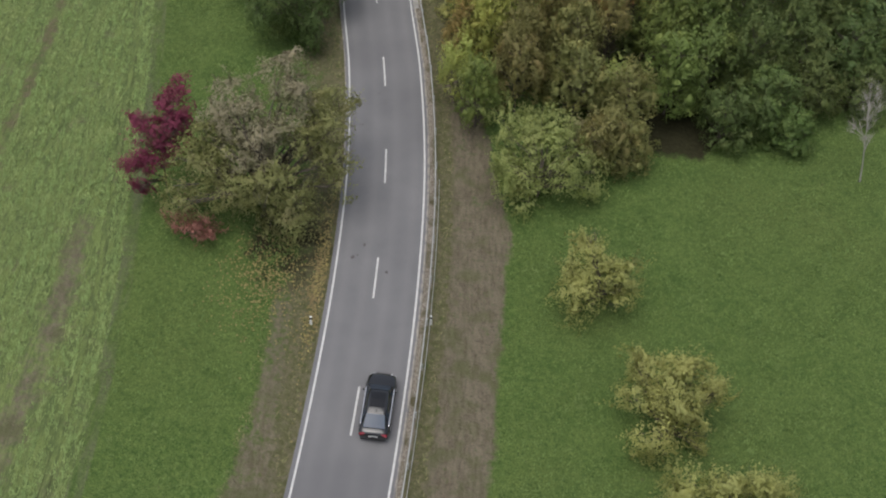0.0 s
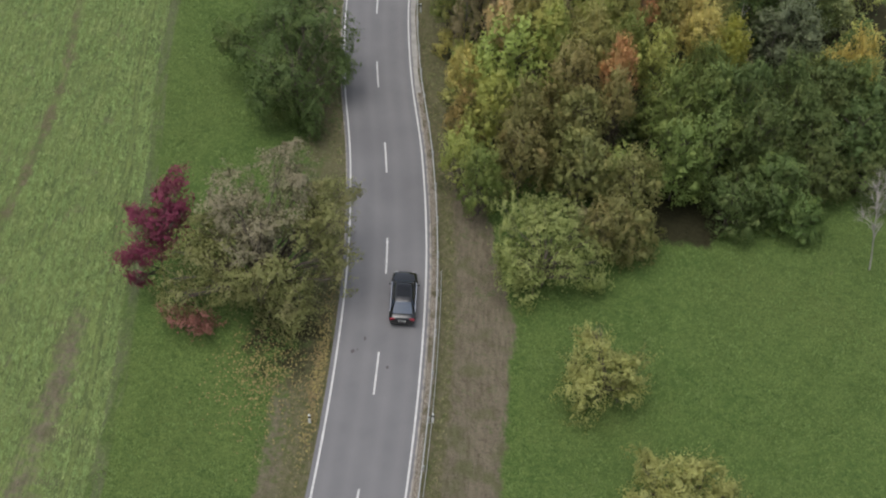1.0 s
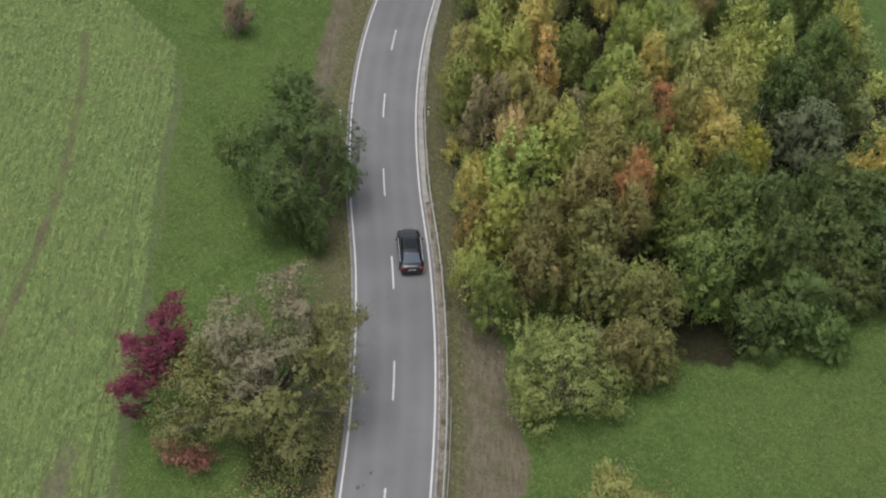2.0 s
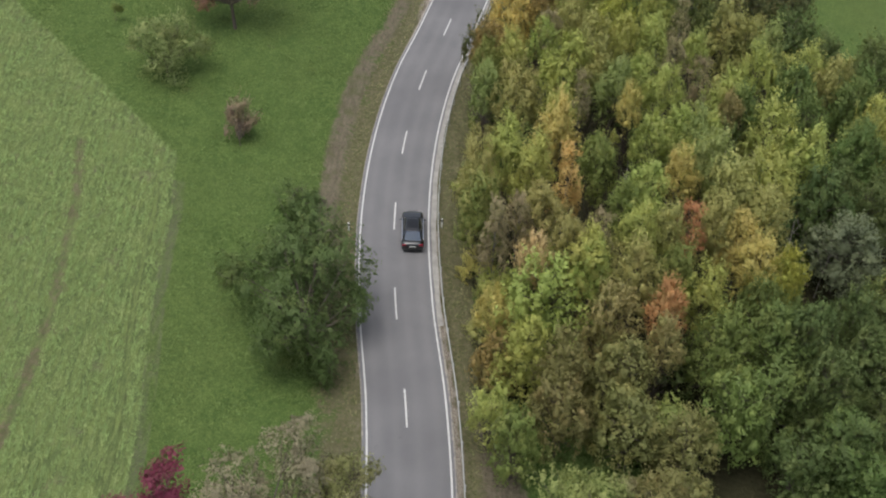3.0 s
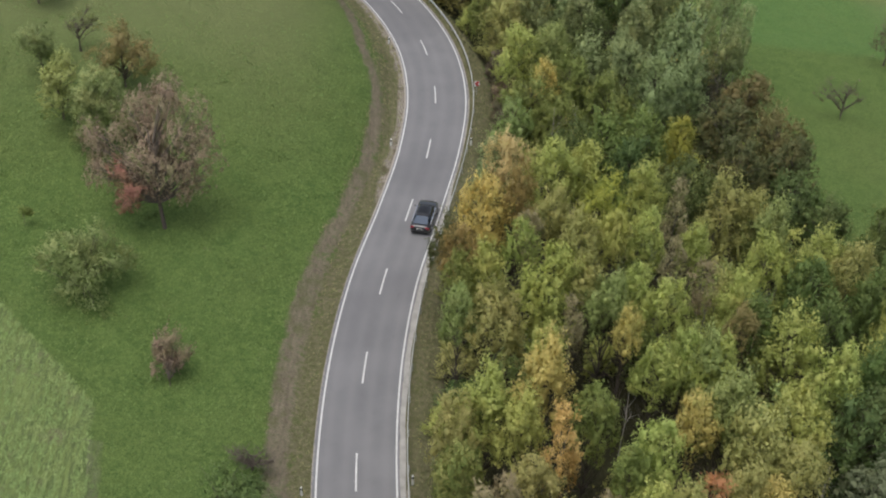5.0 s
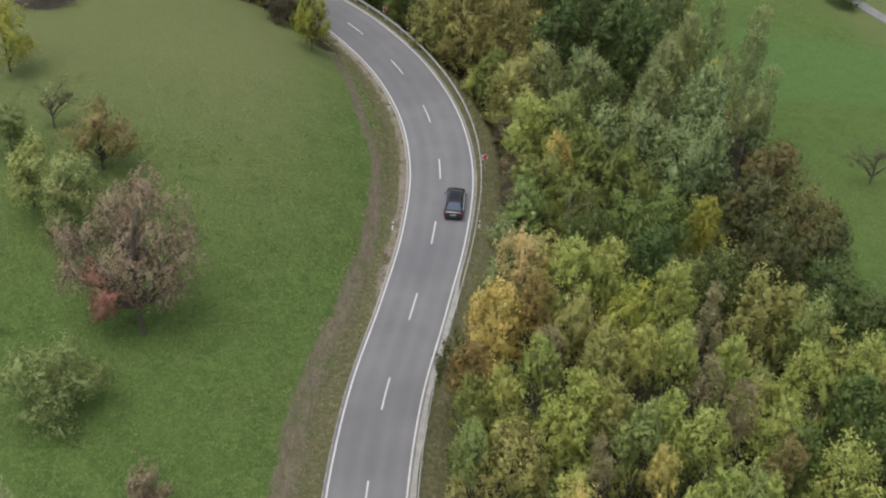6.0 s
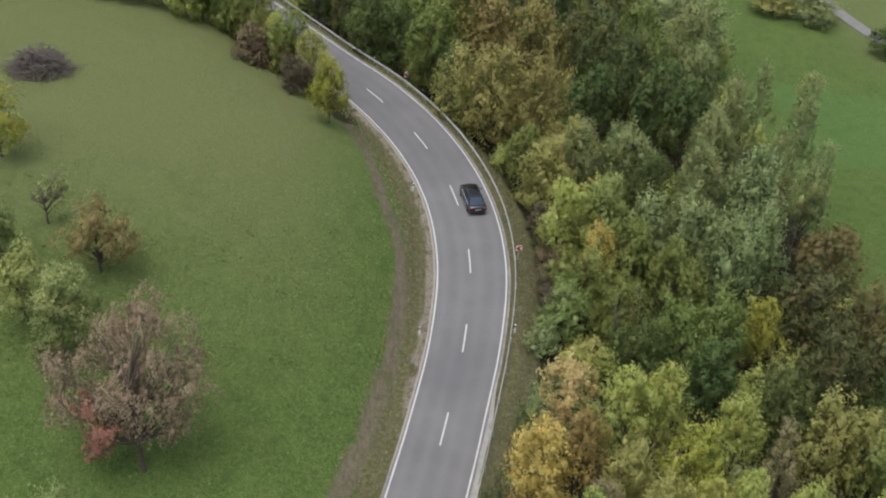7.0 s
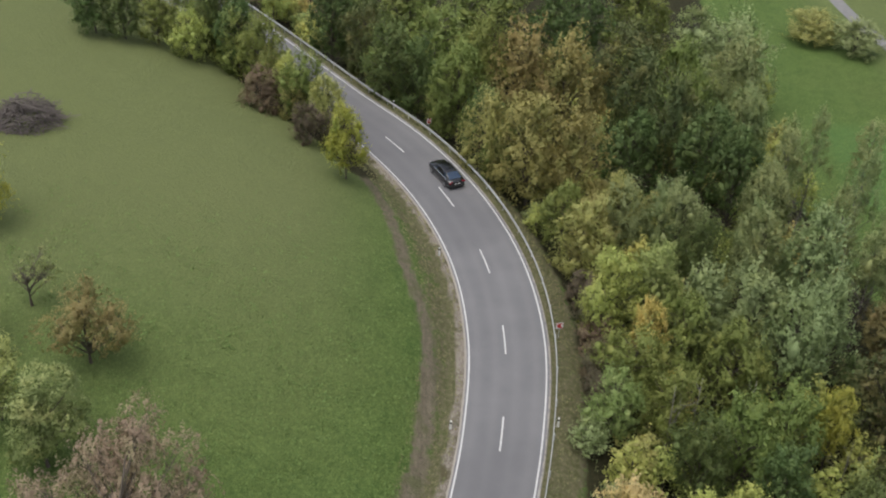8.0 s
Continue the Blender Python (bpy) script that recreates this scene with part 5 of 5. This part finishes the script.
def delineator(s, u, tall=0.95, base=None):
    root = new("delineator_post")
    x, y, h = on_road(s, u)
    z = ground_z(float(x), float(y)) if base is None else base
    root.matrix_basis = pose(float(x), float(y), z - 0.03, 0, 0, math.degrees(h))
    bm = bmesh.new()
    made = bmesh.ops.create_cone(bm, cap_ends=True, segments=3, radius1=0.11, radius2=0.105, depth=tall, matrix=Matrix.Translation((0, 0, tall / 2)))
    part("shaft", bm, plastic_white, root)
    bm = bmesh.new()
    bmesh.ops.create_cone(bm, cap_ends=True, segments=3, radius1=0.118, radius2=0.114, depth=0.2, matrix=Matrix.Translation((0, 0, tall * 0.78)))
    part("band", bm, plastic_black, root, "black band with reflector")
    tagged(root, "white roadside delineator post with a black band", "post", group="delineator posts")


def chevron_sign(s, u):
    root = new("bend_sign")
    x, y, h = on_road(s, u)
    root.matrix_basis = pose(float(x), float(y), -0.15, 0, 0, math.degrees(h) + 6)
    bm = bmesh.new()
    bmesh.ops.create_cone(bm, cap_ends=True, segments=12, radius1=0.035, radius2=0.035, depth=1.75, matrix=Matrix.Translation((0, 0.04, 0.85)))
    part("pole", bm, steel, root)
    bm = bmesh.new()
    box(bm, (0.66, 0.03, 0.66), (0, 0, 1.5), 0.01)
    part("panel", bm, plastic_white, root, "white square sign panel")
    for sx in (1, -1):
        bm = bmesh.new()
        zs = 1.5
        pts = [(-0.05, 0.29), (0.29, 0.29), (0.29, 0.20), (0.05, 0.0), (0.29, -0.20), (0.29, -0.29), (-0.05, -0.29), (-0.29, 0.0)] if sx > 0 else [(-0.30, 0.30), (-0.16, 0.30), (-0.30, 0.16)]
        vs = [bm.verts.new((px, -0.021, zs + pz)) for px, pz in pts]
        bm.faces.new(vs)
        made = bmesh.ops.extrude_face_region(bm, geom=list(bm.faces))
        bmesh.ops.translate(bm, verts=[w for w in made["geom"] if isinstance(w, bmesh.types.BMVert)], vec=(0, 0.004, 0))
        part("chevron", bm, sign_red, root, "red chevron pointing into the bend")
    tagged(root, "red and white chevron bend sign on a steel pole", "road sign", group="bend signs")


build_rail()
for s, u in ((9.1, -4.2), (59.8, -4.2), (110, -4.25), (136, -4.2)):
    delineator(s, u)
for s in (10.1, 60.7, 111.6, 165.0):
    delineator(s, 4.42 + 0.5 * float(smooth((s - 100) / 32)), 1.05)
chevron_sign(122.4, 4.95)
chevron_sign(158.5, 4.95)



# ---- grass, crop, litter and the brush pile ----
def blades(name, x, y, tall, wide, count, lean, mat, label, category, seed, rows=False):
    """Tufts of blades standing at the places given."""
    rng = np.random.default_rng(seed)
    z = height(x, y)
    k = np.repeat(np.arange(len(x)), count)
    n = len(k)
    a = rng.normal(math.pi / 2, 0.4, n) + math.pi * (rng.uniform(size=n) < 0.3) if rows else rng.uniform(0, 2 * math.pi, n)
    h = tall * rng.uniform(0.5, 1.2, n)
    foot = np.stack([x[k] + rng.normal(size=n) * wide, y[k] + rng.normal(size=n) * wide, z[k] - 0.06], 1)
    out = np.stack([np.cos(a), np.sin(a), np.zeros(n)], 1)
    side = np.stack([-np.sin(a), np.cos(a), np.zeros(n)], 1)
    w = (wide * rng.uniform(0.5, 1.0, n))[:, None]
    tip = foot + out * (h * lean * rng.uniform(0.3, 1.2, n))[:, None] + np.array([0, 0, 1.0]) * h[:, None]
    soft = out * rng.normal(size=n)[:, None] * 0.3 + np.array([0, 0, 1.0])
    a, b = foot - side * w, foot + side * w
    turn = (np.cross(b - a, tip - a) * soft).sum(1) < 0
    a[turn], b[turn] = b[turn].copy(), a[turn].copy()
    v = np.stack([a, b, tip], 1).reshape(-1, 3)
    ob = new(name, fast_mesh(name, v, np.arange(len(v)).reshape(-1, 3), mat, np.repeat(soft / np.linalg.norm(soft, axis=1)[:, None], 3, axis=0)))
    return tagged(ob, label, category, kind="stuff")


def scattered(rng, n, x0, x1, y0, y1):
    return rng.uniform(x0, x1, n), rng.uniform(y0, y1, n)


def build_growth():
    rng = np.random.default_rng(40)
    crop_leaf = leaf_material("crop_leaf", (0.100, 0.148, 0.042), (0.182, 0.236, 0.074), (0.170, 0.190, 0.068))
    grass_leaf = leaf_material("grass_blade", (0.052, 0.092, 0.022), (0.100, 0.150, 0.036), (0.086, 0.120, 0.034))
    dry_leaf = leaf_material("dry_grass", (0.090, 0.095, 0.036), (0.190, 0.165, 0.080), (0.075, 0.105, 0.030))
    x, y = scattered(rng, 52000, -56, -17, -14, 94)
    x = x - 0.22 * np.sin((x + 0.08 * y) * 2 * math.pi / 0.75) * 0.5
    patch = np.array([noise.noise((a * 0.9, b * 0.22, 3)) for a, b in zip(x, y)])
    keep = (field_weight(x, y) > 0.5) & (soil_weight(x, y) + rng.uniform(-0.12, 0.12, len(x)) < 0.34) & (rut_weight(x, y) < 0.45) & (patch + rng.uniform(-0.35, 0.35, len(x)) > -0.42) & (np.abs(road_coords(x, y)[1] - field_edge(road_coords(x, y)[0]) + 1.5) > 0.28)
    blades("field_crop", x[keep], y[keep], 0.24, 0.055, 6, 1.8, crop_leaf, "low yellow-green catch crop growing on the ploughed field", "crop", 1, True)
    x, y = (np.concatenate(q) for q in zip(scattered(rng, 42000, -52, -4, -12, 168), scattered(rng, 14000, 9, 50, -12, 38)))
    s, u = road_coords(x, y)
    keep = (field_weight(x, y) < 0.4) & (soil_weight(x, y) < 0.35) & (np.abs(u) > 6.3) & (wood_weight(x, y) < 0.4) & (y + rng.uniform(-14, 14, len(x)) < 122)
    blades("meadow_grass", x[keep], y[keep], 0.19, 0.10, 4, 1.3, grass_leaf, "short green meadow grass in uneven tufts", "grass", 2)
    s = rng.uniform(-20, 175, 13000)
    u = np.where(rng.uniform(size=13000) < 0.5, rng.uniform(-7.6, -3.85, 13000), rng.uniform(4.4, 8.0, 13000))
    x, y, _ = on_road(s, u)
    keep = (soil_weight(x, y) < 0.5)
    blades("verge_grass", x[keep], y[keep], 0.18, 0.06, 4, 1.0, dry_leaf, "rough half-dry grass on the road verge", "grass", 3)
    # fallen leaves under the pear tree and along the verge
    n = 1900
    s = np.r_[rng.normal(13.5, 4.0, n // 2), rng.normal(13, 2.6, n - n // 2)]
    u = np.r_[rng.normal(-4.2, 0.35, n // 2), rng.normal(-8.2, 1.9, n - n // 2)]
    keep = u < -3.7
    x, y, _ = on_road(s[keep], u[keep])
    z = height(x, y) + 0.07
    a = rng.uniform(0, 2 * math.pi, len(x))
    w = rng.uniform(0.04, 0.10, len(x))
    corners = [np.stack([x + w * np.cos(a + k), y + w * np.sin(a + k), z + rng.uniform(-0.02, 0.05, len(x))], 1) for k in (0, 1.6, 3.1, 4.7)]
    v = np.stack(corners, 1).reshape(-1, 3)
    litter = leaf_material("fallen_leaf", (0.110, 0.088, 0.036), (0.240, 0.200, 0.066), (0.110, 0.075, 0.040))
    tagged(new("fallen_leaves", fast_mesh("fallen_leaves", v, np.arange(len(v)).reshape(-1, 4), litter)), "yellow and brown fallen leaves on the verge", "leaves", kind="stuff")


def build_brush_pile(x, y):
    rng = np.random.default_rng(8)
    verts, faces = [], []
    for _ in range(560):
        a = rng.uniform(0, 2 * math.pi)
        d = math.sqrt(rng.uniform())
        px, py = 3.3 * d * math.cos(a), 3.0 * d * math.sin(a)
        pz = 3.0 * (1 - d * d) * rng.uniform(0.2, 1.05) + 0.05
        e = Vector((rng.normal() * 0.8, rng.normal() * 0.6, rng.normal() * 0.3))
        p = Vector((px, py, pz))
        tube(verts, faces, [p - e, p + Vector(rng.normal(size=3)) * 0.12, p + e], [0.05, 0.04, 0.015], 4)
    for _ in range(5):
        p = Vector((rng.normal() * 1.2, rng.normal() * 0.5, 2.8))
        e = Vector((rng.normal() * 0.5, rng.normal() * 0.9, 0.1))
        tube(verts, faces, [p - e, p, p + e], [0.07, 0.06, 0.04], 5)
    ob = mesh_object("brushwood", verts, faces, twig_wood)
    slope = (ground_z(x - 2, y) - ground_z(x + 2, y)) / 4
    ob.matrix_basis = pose(x, y, ground_z(x, y) - 0.05, 0, math.degrees(math.atan(slope)), 0)
    tagged(ob, "heap of cut grey-brown branches lying in the meadow", "brushwood", kind="stuff")


def build_path():
    """The paved farm track on the far side of the lower meadow."""
    line = spline([(98, 170), (88, 195), (80, 216), (75, 236), (73, 262)], 8)
    t = np.gradient(line, axis=0)
    t /= np.linalg.norm(t, axis=1)[:, None]
    rows = []
    for (x, y), (a, b) in zip(line, t):
        for u in (-1.45, -1.4, 0, 1.4, 1.45):
            px, py = x + u * b, y - u * a
            rows.append((px, py, ground_z(px, py) + (0.14 if abs(u) < 1.42 else -0.2)))
    ob = mesh_object("farm_track", rows, grid_faces(5, len(line)), plain("worn_asphalt", (0.22, 0.215, 0.21), 0.85, vary=0.2, scale=1.0))
    tagged(ob, "narrow grey paved farm track beyond the meadow", "road", kind="structure")


build_growth()
build_brush_pile(-45.1, 144.6)
build_path()


def motions():
    """The car follows the road at a steady pace in the right-hand lane."""
    rows = []
    for k in range(33):
        t = k * 0.25
        s = float(np.interp(t, CAR_TIMES, CAR_ALONG))
        u = float(np.interp(t, [0, 1.5, 3, 4.5, 6, 8], [1.55, 1.5, 1.7, 1.95, 1.75, 1.6]))
        x, y, h = on_road(s + 2.42, u)
        xa, ya, _ = on_road(s + 1.0, u)
        xb, yb, _ = on_road(s + 3.8, u)
        rows.append((t, pose(float(x), float(y), 0.02, 0, 0, math.degrees(math.atan2(-(xb - xa), yb - ya)))))
    walk(car, rows)


motions()
